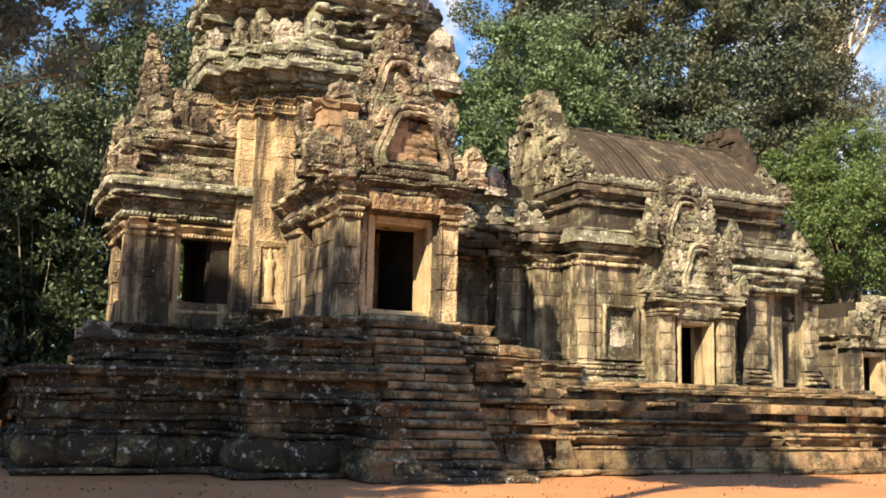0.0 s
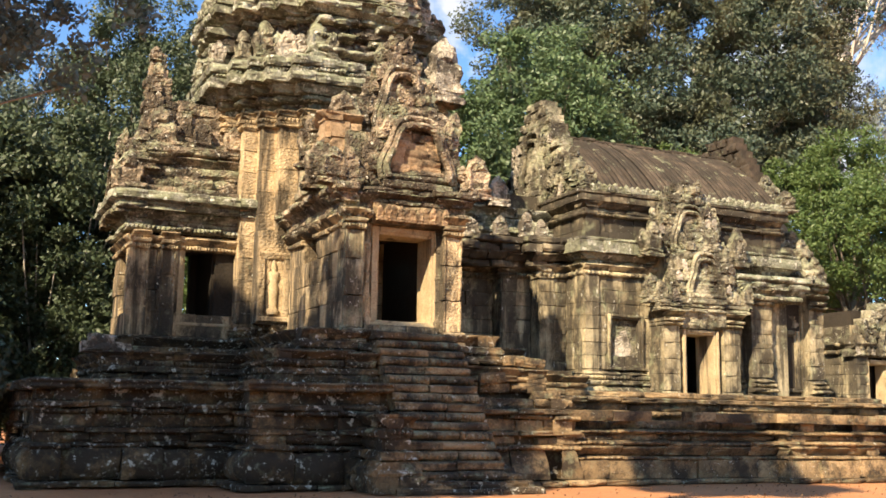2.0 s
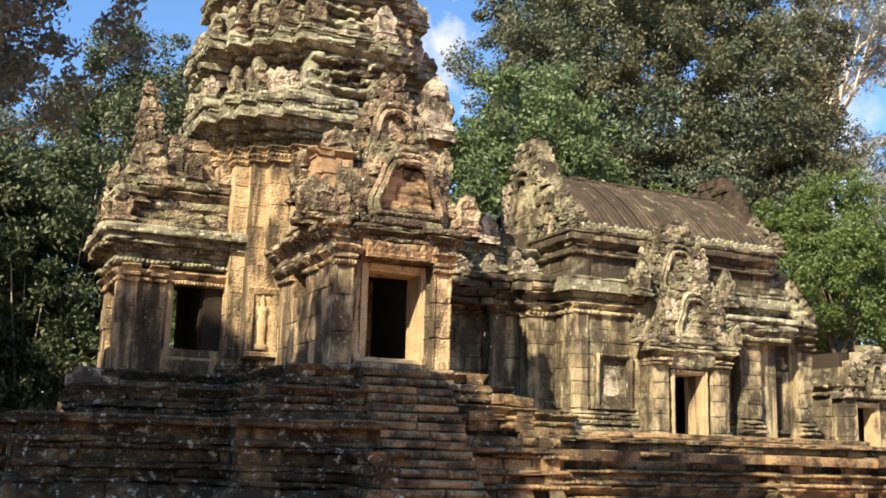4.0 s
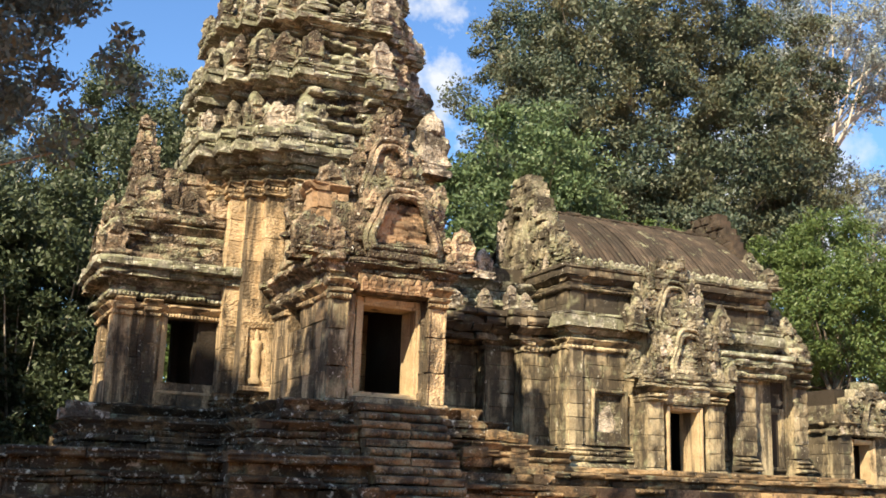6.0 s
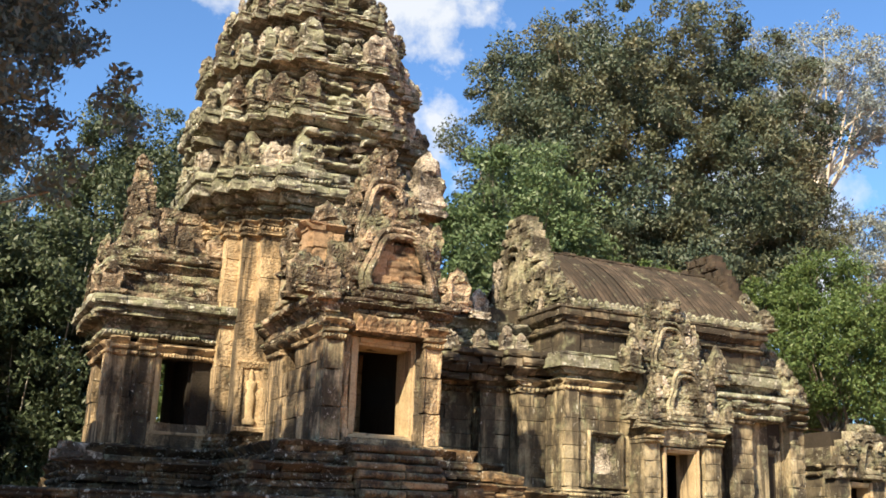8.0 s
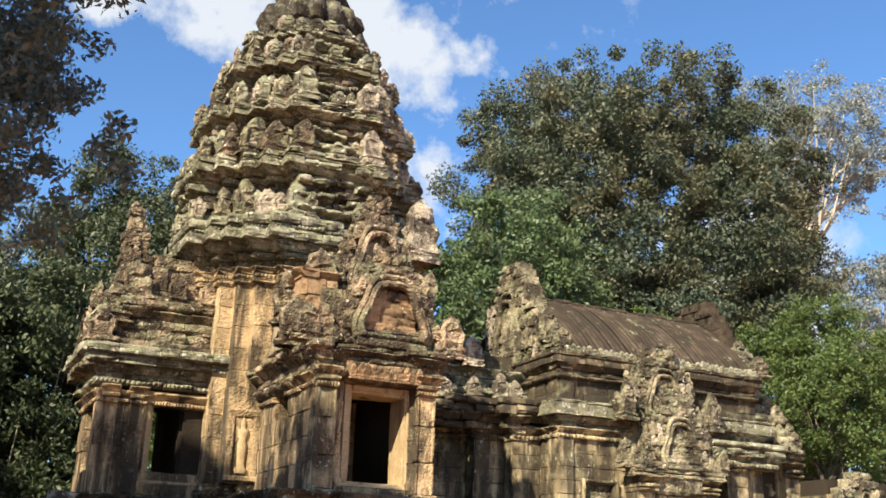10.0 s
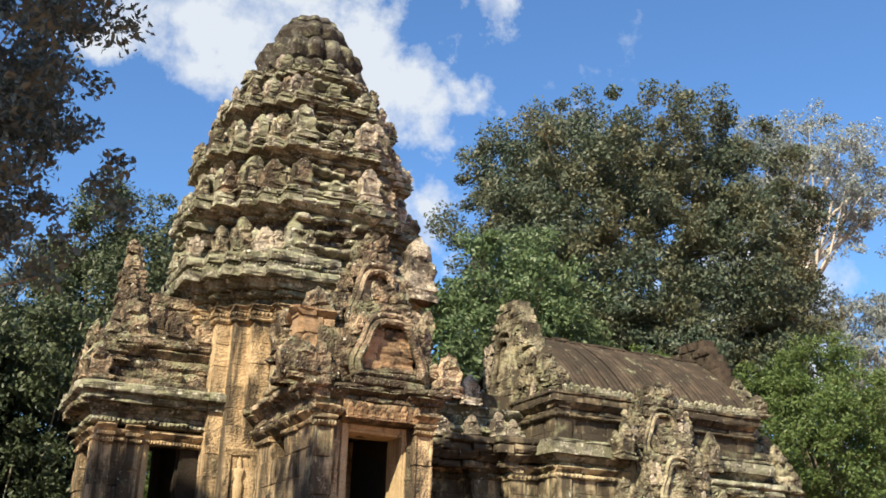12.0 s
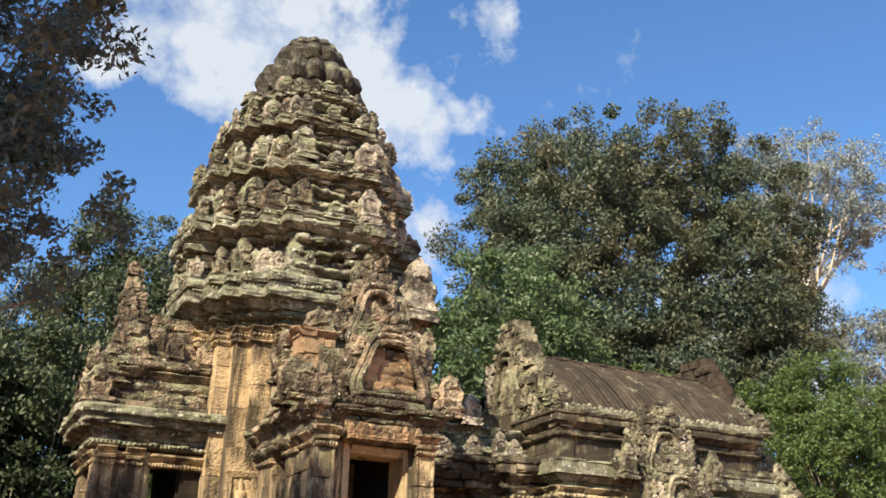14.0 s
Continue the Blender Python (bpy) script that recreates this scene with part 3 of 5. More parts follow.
stair = empty("stone_stair", (9.7, 21, 0))
tagged(stair, "steep worn sandstone stair up to the tower door", "stair")
N = 17
for k in range(N):
    course(stair, (8.75, 19.85 + 0.165 * k), (10.75, 19.85 + 0.165 * k), 0.02 + 0.2 * k, 0.2, "beads" if k % 2 else "torus", S_BASE_R, length=0.9, jitter=0.04, name="step")
for k in range(4):
    course(stair, (8.2 - 0.15 * k, 19.5 + 0.25 * k), (11.4 - 0.1 * k, 19.5 + 0.25 * k), -0.06 + 0.13 * k, 0.17, "flat", S_BASE, length=0.8, jitter=0.07, name="step")

# ---- the tower ----
tower = empty("temple_tower", (XC, YC, 0))
tagged(tower, "tall tiered sandstone temple tower with carved antefixes and lichen", "temple tower")


def sides(s, which=(3, 0, 1), *plan):
    p = redent(s, XC, YC, *plan)
    out = []
    for k in which:
        out += p[9 * k:9 * k + 9]
    out.append(p[(9 * (which[-1] + 1)) % 36])
    return out


prism("core", tower, redent(2.85, XC, YC), 3.0, 10.2, S_GOLD)
foot = empty("foot_moulding", (XC, YC, 3), tower)
walls(foot, sides(3.0, (3, 0)), 3.1, [(0.22, "cyma_low", 0.16), (0.2, "torus", 0.12), (0.16, "beads", 0.08), (0.22, "cyma_low", 0.06)], S_BASE, length=0.8)
shaft = empty("shaft", (XC, YC, 4), tower)
z = walls(shaft, sides(3.0, (3, 0)), 3.9, [(0.6, "pilaster", 0.0)] * 9, S_GOLD, length=1.5, jitter=0.006)
head = empty("capital_moulding", (XC, YC, 9), tower)
z = walls(head, sides(3.0), z, [(0.14, "torus", 0.05), (0.14, "beads", 0.08), (0.18, "cyma", 0.12)], S_GOLD, length=0.8, jitter=0.03)
cornice = empty("cornice", (XC, YC, 10), tower)
z = walls(cornice, sides(3.0), z, [(0.2, "flat", -0.02), (0.2, "torus", 0.14), (0.24, "cyma", 0.4), (0.28, "flat", 0.7), (0.16, "beads", 0.52), (0.26, "flat", 0.64)], S_TIER, length=0.7, jitter=0.05, gone=0.03)
prism("core", tower, redent(3.3, XC, YC), 10.15, z - 0.08, S_TIER)

PLAN = (0.17, 0.34, 0.52)
# each tier: foot, cornice underside, cornice top, half-widths of body and cornice
TIERS = [(z, 12.36, 13.12, 3.08, 3.62), (13.12, 14.26, 14.84, 2.78, 3.3), (14.84, 16.04, 16.56, 2.3, 2.76), (16.56, 17.4, 17.8, 1.78, 2.12)]
low = 3.62
for z0, z1, z2, s, sc in TIERS:
    tier = empty("tier", (XC, YC, z0), tower)
    body, cap, grow = z1 - z0, z2 - z1, sc - s
    prism("core", tier, redent(s - 0.3, XC, YC, *PLAN), z0 - 0.3, z1 + 0.1, S_RECESS)
    prism("core", tier, redent(s + grow * 0.45, XC, YC, *PLAN), z1 + cap * 0.35, z2 - 0.05, S_TIER)
    rows = max(2, round(body / 0.3))
    walls(tier, sides(s, (3, 0, 1), *PLAN), z0, [(body / rows, "flat", -0.12)] * rows, S_RECESS, length=0.55, jitter=0.07, gone=0.06)
    walls(tier, sides(s, (3, 0, 1), *PLAN), z1, [(cap * 0.2, "torus", grow * 0.2), (cap * 0.2, "cyma", grow * 0.55), (cap * 0.26, "flat", grow * 0.95), (cap * 0.14, "beads", grow * 0.72), (cap * 0.2, "flat", grow * 0.88)], S_TIER, length=0.5, jitter=0.06, gone=0.05)
    for side in (3, 0, 1):
        turn = Matrix.Translation((XC, YC, 0)) @ pose(0, 0, 0, 0, 0, 90 * side)

        def local(x, y):
            q = turn @ Vector((x, y, 0))
            return q.x, q.y

        # the mock doorway of this face: a deep bay of stacked slabs, its gable stones fallen in places
        w, front = 0.33 * s, s + grow * 0.42
        count = max(3, round(body / 0.22))
        for k in range(count):
            out = (0.0, 0.14, -0.08, 0.06)[k % 4]
            wide = w * (1.0, 1.06, 0.86, 0.98)[k % 4]
            course(tier, local(-wide, -front), local(wide, -front), z0 + k * body / count, body / count, ("flat", "torus", "flat", "beads")[k % 4], S_TIER if k % 2 else S_RECESS, out, length=0.5, jitter=0.09, depth=1.8, gone=0.1)
        for a in (-0.7, 0.7):
            antefix(tier, *local(a * w, -front - 0.16), z0 - 0.03, body * 0.6, 0.34, 90 * side, S_CARVED_GREY)
        antefix(tier, *local(0.02, -front - 0.1), z2 - 0.02, 0.3 * body + 0.15, 0.42, 90 * side, S_TIER)
        # carved stones standing on the cornice below
        for a, b, g in ((-0.635, -0.635, 1.05), (-0.55, -0.65, 0.88), (-0.49, -0.80, 1.0), (-0.40, -0.82, 0.88), (-0.31, -0.97, 0.9), (0.31, -0.97, 0.9), (0.40, -0.82, 0.88), (0.49, -0.80, 1.0), (0.55, -0.65, 0.88), (0.635, -0.635, 1.0)):
            if rng.random() < 0.08:
                continue
            h = (0.1 + body * 0.84) * g * rng.uniform(0.85, 1.1)
            antefix(tier, *local(a * low * 0.95, b * low * 0.95), z0 - 0.04, h, min(h * 0.6, 0.74) * rng.uniform(0.9, 1.1), 90 * side, rng.choice((S_PALE, S_PALE, S_TIER, S_CARVED_GREY, S_CARVED)))
        # little corner turrets on the cornice edge, and blocks of its broken fillet
        for a, b in ((-0.58, -0.62), (-0.44, -0.79), (0.44, -0.79), (0.58, -0.62)):
            antefix(tier, *local(a * sc, b * sc), z2 - 0.03, 0.2 + 0.1 * body, 0.26, 90 * side, S_TIER)
    for sx in (-1, 1):
        antefix(tier, XC + sx * sc * 0.63, YC - sc * 0.63, z2 - 0.03, 0.28 + 0.3 * body, 0.36, 0, S_PALE)
    antefix(tier, XC + sc * 0.98, YC - sc * 0.3, z2 - 0.03, 0.35 + 0.3 * body, 0.36, 0, S_CARVED_GREY)
    low = sc
z = TIERS[-1][2]
Z_TOP = z
crown = empty("crown", (XC, YC, Z_TOP), tower)
lathe("lotus_ring", crown, XC, YC, [(1.5, Z_TOP - 0.2), (1.72, Z_TOP), (1.8, 18.08), (1.66, 18.32), (1.3, 18.4)], S_TOP, 84, 20, 0.12)
lathe("lotus_ring", crown, XC, YC, [(1.2, 18.32), (1.54, 18.5), (1.68, 18.82), (1.56, 19.16), (1.2, 19.36), (0.85, 19.42)], S_TOP, 84, 16, 0.2)
lathe("finial", crown, XC, YC, [(0.8, 19.36), (1.1, 19.5), (1.2, 19.78), (1.06, 20.06), (0.74, 20.14), (0.86, 20.26), (0.78, 20.44), (0.5, 20.58), (0.1, 20.64)], S_TOP, 60, 12, 0.1)
for n in range(14):
    a = 2 * math.pi * n / 14
    antefix(crown, XC + 1.9 * math.cos(a), YC + 1.9 * math.sin(a), Z_TOP - 0.1, 0.55, 0.42, math.degrees(a) + 90, S_TOP)


# ---- figures in niches beside the doors: plain low reliefs ----
def niche(parent, m, h):
    """A framed niche with a plain standing relief, facing -y."""
    prof = [(0.13, 0.0), (0.15, 0.08), (0.09, 0.12), (0.10, 0.3), (0.12, 0.5), (0.08, 0.6), (0.13, 0.7), (0.12, 0.78), (0.05, 0.8), (0.07, 0.86), (0.06, 0.92), (0.02, 1.0)]
    seg = 10
    verts = [(r * h * 0.8 * math.cos(2 * math.pi * k / seg), r * h * 0.35 * math.sin(2 * math.pi * k / seg), v * h) for r, v in prof for k in range(seg)]
    faces = [(j * seg + k, j * seg + (k + 1) % seg, (j + 1) * seg + (k + 1) % seg, (j + 1) * seg + k) for j in range(len(prof) - 1) for k in range(seg)]
    put("carved_figure", mesh_of("carved_figure", verts, faces, S_JAMB, True), parent, m)
    for x in (-0.24, 0.24):
        put("stone", block_mesh("flat", S_GOLD, 1), parent, m @ Matrix.Translation((x * h, -0.04, -0.1)) @ Matrix.Diagonal((0.12 * h, 0.2, h * 1.15, 1)))
    put("stone", block_mesh("torus", S_GOLD, 1), parent, m @ Matrix.Translation((0, -0.06, -0.2)) @ Matrix.Diagonal((0.62 * h, 0.3, 0.14, 1)))
    put("stone", block_mesh("cyma", S_GOLD, 1), parent, m @ Matrix.Translation((0, -0.06, h * 1.02)) @ Matrix.Diagonal((0.6 * h, 0.25, 0.2, 1)))


put("stone", block_mesh("plain", S_GOLD, 2), shaft, Matrix.Translation((7.74, 27.52, 3.8)) @ Matrix.Diagonal((0.95, 1, 2.6, 1)))
niche(shaft, Matrix.Translation((7.72, 27.50, 4.12)), 1.45)


# ---- porches ----
def porch_face(parent, m, half, mat):
    """Corner pilasters with base and capital at +-half on a wall facing -y; m places its foot centre."""
    for sx in (-1, 1):
        zz = 0.0
        for h, kind, out, wide in ((0.2, "cyma_low", 0.1, 0.62), (0.16, "torus", 0.06, 0.58), (0.75, "pilaster", 0.0, 0.48), (0.85, "pilaster", 0.0, 0.48), (0.7, "pilaster", 0.0, 0.48), (0.14, "beads", 0.05, 0.54), (0.14, "torus", 0.07, 0.58), (0.2, "cyma", 0.12, 0.64)):
            put("stone", block_mesh(kind, mat if sx > 0 else S_HALL, rng.randrange(4)), parent, m @ Matrix.Translation((sx * (half - 0.24), -out - 0.04, zz)) @ Matrix.Diagonal((wide, 1, h, 1)))
            zz += h


porch = empty("porch", (XC, 25, 3), tower)
YS = 23.0
# inner walls, floor and ceiling coloured dark for the shade behind the door
solid("wall_core", porch, [(8.35, 8.75, 23.25, 25.1, 3.3, 6.6), (8.35, 8.75, 26.2, 27.4, 3.3, 6.6), (8.35, 8.75, 25.1, 26.2, 3.3, 5.25), (8.35, 8.75, 25.1, 26.2, 5.9, 6.6), (10.72, 10.95, 23.25, 27.4, 3.3, 6.6), (8.3, 10.9, 23.3, 27.4, 6.2, 7.0), (8.4, 10.95, 27.2, 27.5, 3.3, 6.4), (8.3, 10.9, 23.2, 27.4, 3.1, 3.62)], S_INNER_SHADE)
WALL = [(0.2, "cyma_low", 0.1), (0.16, "torus", 0.06), (0.62, "plain", 0), (0.6, "plain", 0), (0.6, "plain", 0), (0.5, "plain", 0), (0.14, "beads", 0.05), (0.2, "cyma", 0.1)]
# side wall with its narrow window
z = 3.15
for h, kind, out in WALL:
    for y1, y0 in ((27.3, 26.2), (25.1, 23.1)) if 5.2 < z < 5.9 else ((27.3, 23.1),):
        course(porch, (8.1, y1), (8.1, y0), z, h, kind, S_GOLD, out, length=0.9, depth=0.9)
        course(porch, (11.1, y0), (11.1, y1), z, h, kind, S_GOLD, out, length=0.9, depth=0.6)
    z += h
porch_face(porch, Matrix.Translation((XC, YS, 3.15)), 1.5, S_GOLD)
door_frame = empty("door_frame", (XC, YS, 3.6), porch)
slab_door(door_frame, 9.1, 10.46, YS + 0.38, 3.74, 5.79, S_JAMB, 0.8, 0.2)
solid("wall_side", door_frame, [(8.5, 8.86, YS + 0.42, YS + 0.9, 3.5, 6.2), (10.67, 10.9, YS + 0.42, YS + 0.9, 3.5, 6.2)], S_GOLD)
for sx in (8.76, 10.66):
    lathe("colonnette", door_frame, sx, YS + 0.28, [(0.12, 3.6), (0.13, 3.75), (0.09, 3.8), (0.1, 4.2), (0.12, 4.25), (0.09, 4.3), (0.1, 4.75), (0.12, 4.8), (0.09, 4.85), (0.1, 5.4), (0.13, 5.5), (0.09, 5.6), (0.12, 6.0)], S_GOLD, 10)
put("carved_lintel", block_mesh("petals", S_GOLD, 2), porch, Matrix.Translation((9.75, YS - 0.04, 6.0)) @ Matrix.Diagonal((2.0, 0.9, 0.46, 1)))
for k in range(11):
    put("lintel_leaf", antefix_mesh(S_BRICK, k % 9), porch, pose(8.92 + 0.166 * k, YS - 0.1, 6.06, 12, rng.uniform(-5, 5), 0) @ Matrix.Diagonal((0.26, 0.3, 0.36, 1)))
porch_roof = empty("porch_roof", (XC, 25, 6), porch)
walls(porch_roof, [(8.05, 27.4), (8.05, 22.98), (8.7, 22.98)], 6.1, [(0.18, "beads", 0.06), (0.16, "flat", 0.02), (0.2, "cyma", 0.16), (0.2, "torus", 0.28)], S_CARVED, length=0.7, jitter=0.05, gone=0.04)
walls(porch_roof, [(10.5, 22.98), (11.15, 22.98), (11.15, 27.4)], 6.2, [(0.16, "beads", 0.06), (0.16, "flat", 0.02), (0.18, "cyma", 0.16), (0.18, "torus", 0.28)], S_CARVED, length=0.7, jitter=0.05, gone=0.04)
walls(porch_roof, [(8.7, 23.0), (10.5, 23.0)], 6.46, [(0.14, "torus", 0.04), (0.12, "cyma", 0.12), (0.12, "flat", 0.2)], S_CARVED, length=0.7, jitter=0.04)
solid("core", porch_roof, [(8.0, 11.2, 23.0, 27.4, 6.3, 6.85), (8.3, 10.9, 23.5, 27.4, 6.8, 8.3), (8.7, 10.4, 24.4, 27.4, 8.2, 9.5)], S_CARVED)
walls(porch_roof, [(8.2, 27.4), (8.2, 23.4)], 6.85, [(0.3, "flat", 0), (0.3, "torus", -0.02), (0.4, "flat", -0.05)], S_CARVED, length=0.7, jitter=0.07)
walls(porch_roof, [(8.5, 27.4), (8.5, 24.3)], 7.85, [(0.35, "flat", 0), (0.35, "torus", -0.02), (0.4, "flat", -0.05), (0.5, "flat", -0.1)], S_CARVED, length=0.7, jitter=0.08)
pediment(porch_roof, Matrix.Translation((9.85, YS + 0.02, 6.84)), 3.3, 2.45, S_CARVED, S_BRICK, 0.5, 1.3, 0.44)
pediment(porch_roof, Matrix.Translation((9.95, YS + 1.3, 8.3)), 2.8, 2.75, S_CARVED, S_BRICK, 0.6, 4.7, 0.4, 0.72)
walls(porch_roof, [(7.85, 25.2), (7.85, 23.8), (8.7, 23.8)], 7.1, [(0.3, "flat", 0.0), (0.34, "torus", 0.0), (0.42, "flat", -0.03), (0.4, "flat", -0.05), (0.22, "cyma", 0.05)], S_BRICK, length=0.6, jitter=0.08)
walls(porch_roof, [(10.6, 23.8), (11.3, 23.8), (11.3, 25.2)], 7.1, [(0.3, "flat", 0.0), (0.34, "torus", 0.0), (0.42, "flat", -0.03)], S_CARVED, length=0.6, jitter=0.08)
course(porch, (8.7, YS + 0.02), (10.5, YS + 0.02), 3.4, 0.2, "plain", S_GOLD, 0.0, length=0.9)
for x, y, zz, h in ((7.75, 23.0, 6.8, 1.0), (11.45, 22.95, 6.8, 1.1), (7.8, 24.0, 6.85, 1.3), (8.0, 25.0, 7.6, 1.3), (8.35, 24.2, 8.0, 1.5), (10.95, 24.1, 8.0, 1.3)):
    antefix(porch_roof, x, y, zz, h, h * 0.6, 0, S_CARVED)

west = empty("porch", (5.6, YC, 3), tower)
# last three boxes are added dark linings: one blocks sun, two hide the lit shaft
solid("wall_core", west, [(4.3, 5.55, 29.0, 29.35, 3.0, 6.6), (7.15, 7.4, 29.0, 29.35, 3.0, 6.6), (4.2, 7.4, 29.0, 31.4, 6.05, 6.9), (4.2, 7.4, 28.9, 31.5, 2.9, 3.75), (4.3, 5.5, 31.0, 31.35, 3.0, 6.6), (6.2, 7.4, 31.0, 31.35, 3.0, 6.6), (7.2, 7.4, 29, 31.4, 3, 6.6), (4.4, 4.6, 29.3, 31.1, 3.1, 6.2), (6.4, 6.52, 29.1, 31.2, 3.7, 6.1), (6.45, 6.99, 28.9, 28.98, 3.7, 6.1)], S_INNER_SHADE)
z = 3.15
for h, kind, out in WALL:
    if 3.7 < z < 5.6:
        for x0, x1 in ((4.16, 5.4), (7.2, 7.4)):
            course(west, (x0, 28.75), (x1, 28.75), z, h, kind, S_GOLD, out, length=0.6, depth=0.8)
    else:
        course(west, (4.16, 28.75), (7.4, 28.75), z, h, kind, S_GOLD, out, length=0.7, depth=0.8)
    for y1, y0 in ((31.7, 30.85), (29.5, 28.75)) if 3.7 < z < 5.6 else ((31.7, 28.75),):
        course(west, (4.16, y1), (4.16, y0), z, h, kind, S_GOLD, out, length=0.7, depth=0.8)
    z += h
frame_w = empty("window_frame", (6.2, 28.8, 3.9), west)
slab_door(frame_w, 5.6, 7.0, 28.82, 3.95, 6.06, S_JAMB, 0.3)
for x in (4.42, 5.15, 7.38):
    zz = 3.15
    for h, kind, out, wide in ((0.2, "cyma_low", 0.1, 0.5), (0.16, "torus", 0.06, 0.46), (0.75, "pilaster", 0.0, 0.4), (0.85, "pilaster", 0.0, 0.4), (0.7, "pilaster", 0.0, 0.4), (0.14, "beads", 0.05, 0.44), (0.14, "torus", 0.07, 0.46), (0.2, "cyma", 0.12, 0.5)):
        put("stone", block_mesh(kind, S_GOLD, rng.randrange(4)), west, Matrix.Translation((x, 28.68 - out, zz)) @ Matrix.Diagonal((wide, 1, h, 1)))
        zz += h
west_roof = empty("porch_roof", (5.6, YC, 6), west)
walls(west_roof, [(4.1, 31.7), (4.1, 28.7), (7.3, 28.7)], 6.3, [(0.16, "beads", 0.1), (0.16, "flat", -0.04), (0.2, "cyma", 0.06), (0.2, "flat", 0.4), (0.3, "torus", 0.5)], S_TIER, length=0.9, jitter=0.04)
solid("core", west_roof, [(4.1, 7.2, 28.75, 31.6, 6.4, 7.2), (4.4, 7.2, 29.0, 31.4, 7.1, 8.9), (5.2, 7.0, 29.3, 31.0, 8.6, 10.0)], S_CARVED)
walls(west_roof, [(4.5, 28.85), (7.2, 28.85)], 7.28, [(0.28, "torus", 0.05), (0.34, "flat", 0), (0.3, "flat", -0.05), (0.26, "cyma", 0.0), (0.26, "torus", 0.08)], S_CARVED, length=0.8, jitter=0.07)
walls(west_roof, [(5.2, 31), (5.2, 29.2), (6.6, 29.2)], 8.75, [(0.34, "flat", 0.0)] * 4, S_CARVED, length=0.6, jitter=0.08)
pediment(west_roof, Matrix.Translation((3.85, YC, 6.75)) @ pose(0, 0, 0, 0, 0, -90), 3.2, 2.35, S_CARVED, None, 0.6, 2.2, figures=False)
# the broken gable seen on edge: a tapering stack of stones
spire = empty("gable_spire", (4.8, 29.6, 8.6), west_roof)
for k in range(13):
    zz, r = 8.4 + 0.235 * k, 0.56 - 0.034 * k + (0.05 if k % 3 == 0 else 0)
    x = 4.86 - 0.014 * k
    solid("core", spire, [(x - r * 0.8, x + r * 0.8, 29.6 - r, 29.6 + r, zz, zz + 0.235)], S_CARVED)
    walls(spire, [(x - r, 29.7 + r), (x - r, 29.6 - r), (x + r, 29.6 - r), (x + r, 29.7 + r)], zz, [(0.235, ("torus", "flat", "beads")[k % 3], 0.0)], S_CARVED, length=0.42, jitter=0.05, depth=0.5)
    if k % 2 == 0:
        antefix(spire, x + rng.uniform(-0.5, 0.5) * r, 29.55 - r, zz, 0.42, 0.26, 0, S_CARVED)
antefix(spire, 4.68, 29.6, 11.3, 0.4, 0.3, 0, S_CARVED)
for x, y, zz, h in ((4.0, 28.8, 7.2, 1.2), (4.35, 29.0, 8.0, 1.2), (4.9, 29.1, 8.5, 1.3), (5.9, 29.0, 8.7, 0.8), (6.8, 28.9, 8.6, 0.9)):
    antefix(west_roof, x, y, zz, h, h * 0.6, 0, S_CARVED)
antefix(cornice, 12.55, 27.3, 10.5, 1.9, 0.95, 0, S_PALE)

# ---- the low passage between tower and hall ----
link = empty("temple_passage", (15, 30, 0))
tagged(link, "low shaded stone passage joining tower and hall", "passage")
solid("core", link, [(12.0, 17.6, 29.5, 32.0, -0.2, 7.0), (12.3, 17.4, 29.6, 31.4, 6.9, 8.6), (11.9, 16.9, 28.6, 31, 6.3, 6.85)], S_BLACK)
walls(link, [(11.9, 29.2), (15.2, 29.2), (15.2, 28.6), (16.2, 28.6), (16.2, 28.0), (17.1, 28.0)], 2.4, [(0.2, "cyma_low", 0.12), (0.2, "torus", 0.06)] + [(0.42, "plain", 0)] * 7 + [(0.2, "beads", 0.06), (0.2, "cyma", 0.15)], S_HALL, length=0.75, jitter=0.03)
walls(link, [(11.9, 28.3), (15.9, 28.3), (15.9, 27.8), (17.1, 27.8)], 6.05, [(0.2, "flat", 0.0), (0.22, "cyma", 0.1), (0.25, "flat", 0.3), (0.22, "torus", 0.25)], S_BLACK, length=0.7, jitter=0.12, gone=0.12)
walls(link, [(12.0, 29.2), (17.2, 29.2)], 6.9, [(0.3, "flat", 0), (0.25, "torus", 0.1), (0.3, "flat", -0.05), (0.3, "cyma", 0.1)], S_TIER, length=0.7, jitter=0.08, gone=0.06)
for x in (12.9, 14.0, 15.0, 15.9, 16.4):
    antefix(link, x, 28.3, 6.85, rng.uniform(0.5, 0.9), 0.45, 0, S_PALE)
for x in (12.6, 13.8, 15.2):
    antefix(link, x, 28.9, 8.0, rng.uniform(0.7, 1.3), 0.6, 0, S_PALE)

# ---- the hall ----
hall = empty("temple_hall", (21, YC, 0))
tagged(hall, "long grey sandstone hall with ribbed vaulted roof", "temple hall")
HX0, HX1, HY = 17.15, 24.9, 27.0
# dark colour of these cores paints the shade inside the hall doorway
solid("core", hall, [(HX0 + 0.3, 20.75, HY + 0.3, 33.4, 1.6, 6.4), (20.75, 22.2, 28.6, 33.4, 1.6, 6.4), (22.2, 26.0, HY + 0.3, 33.4, 1.6, 6.4), (20.6, 22.3, HY + 0.3, 29, 4.4, 6.4), (HX0 + 0.6, HX1 - 0.2, HY + 0.6, 33.2, 6.3, 8.3)], S_INNER_SHADE)
wall = empty("wall", (21, HY, 2), hall)
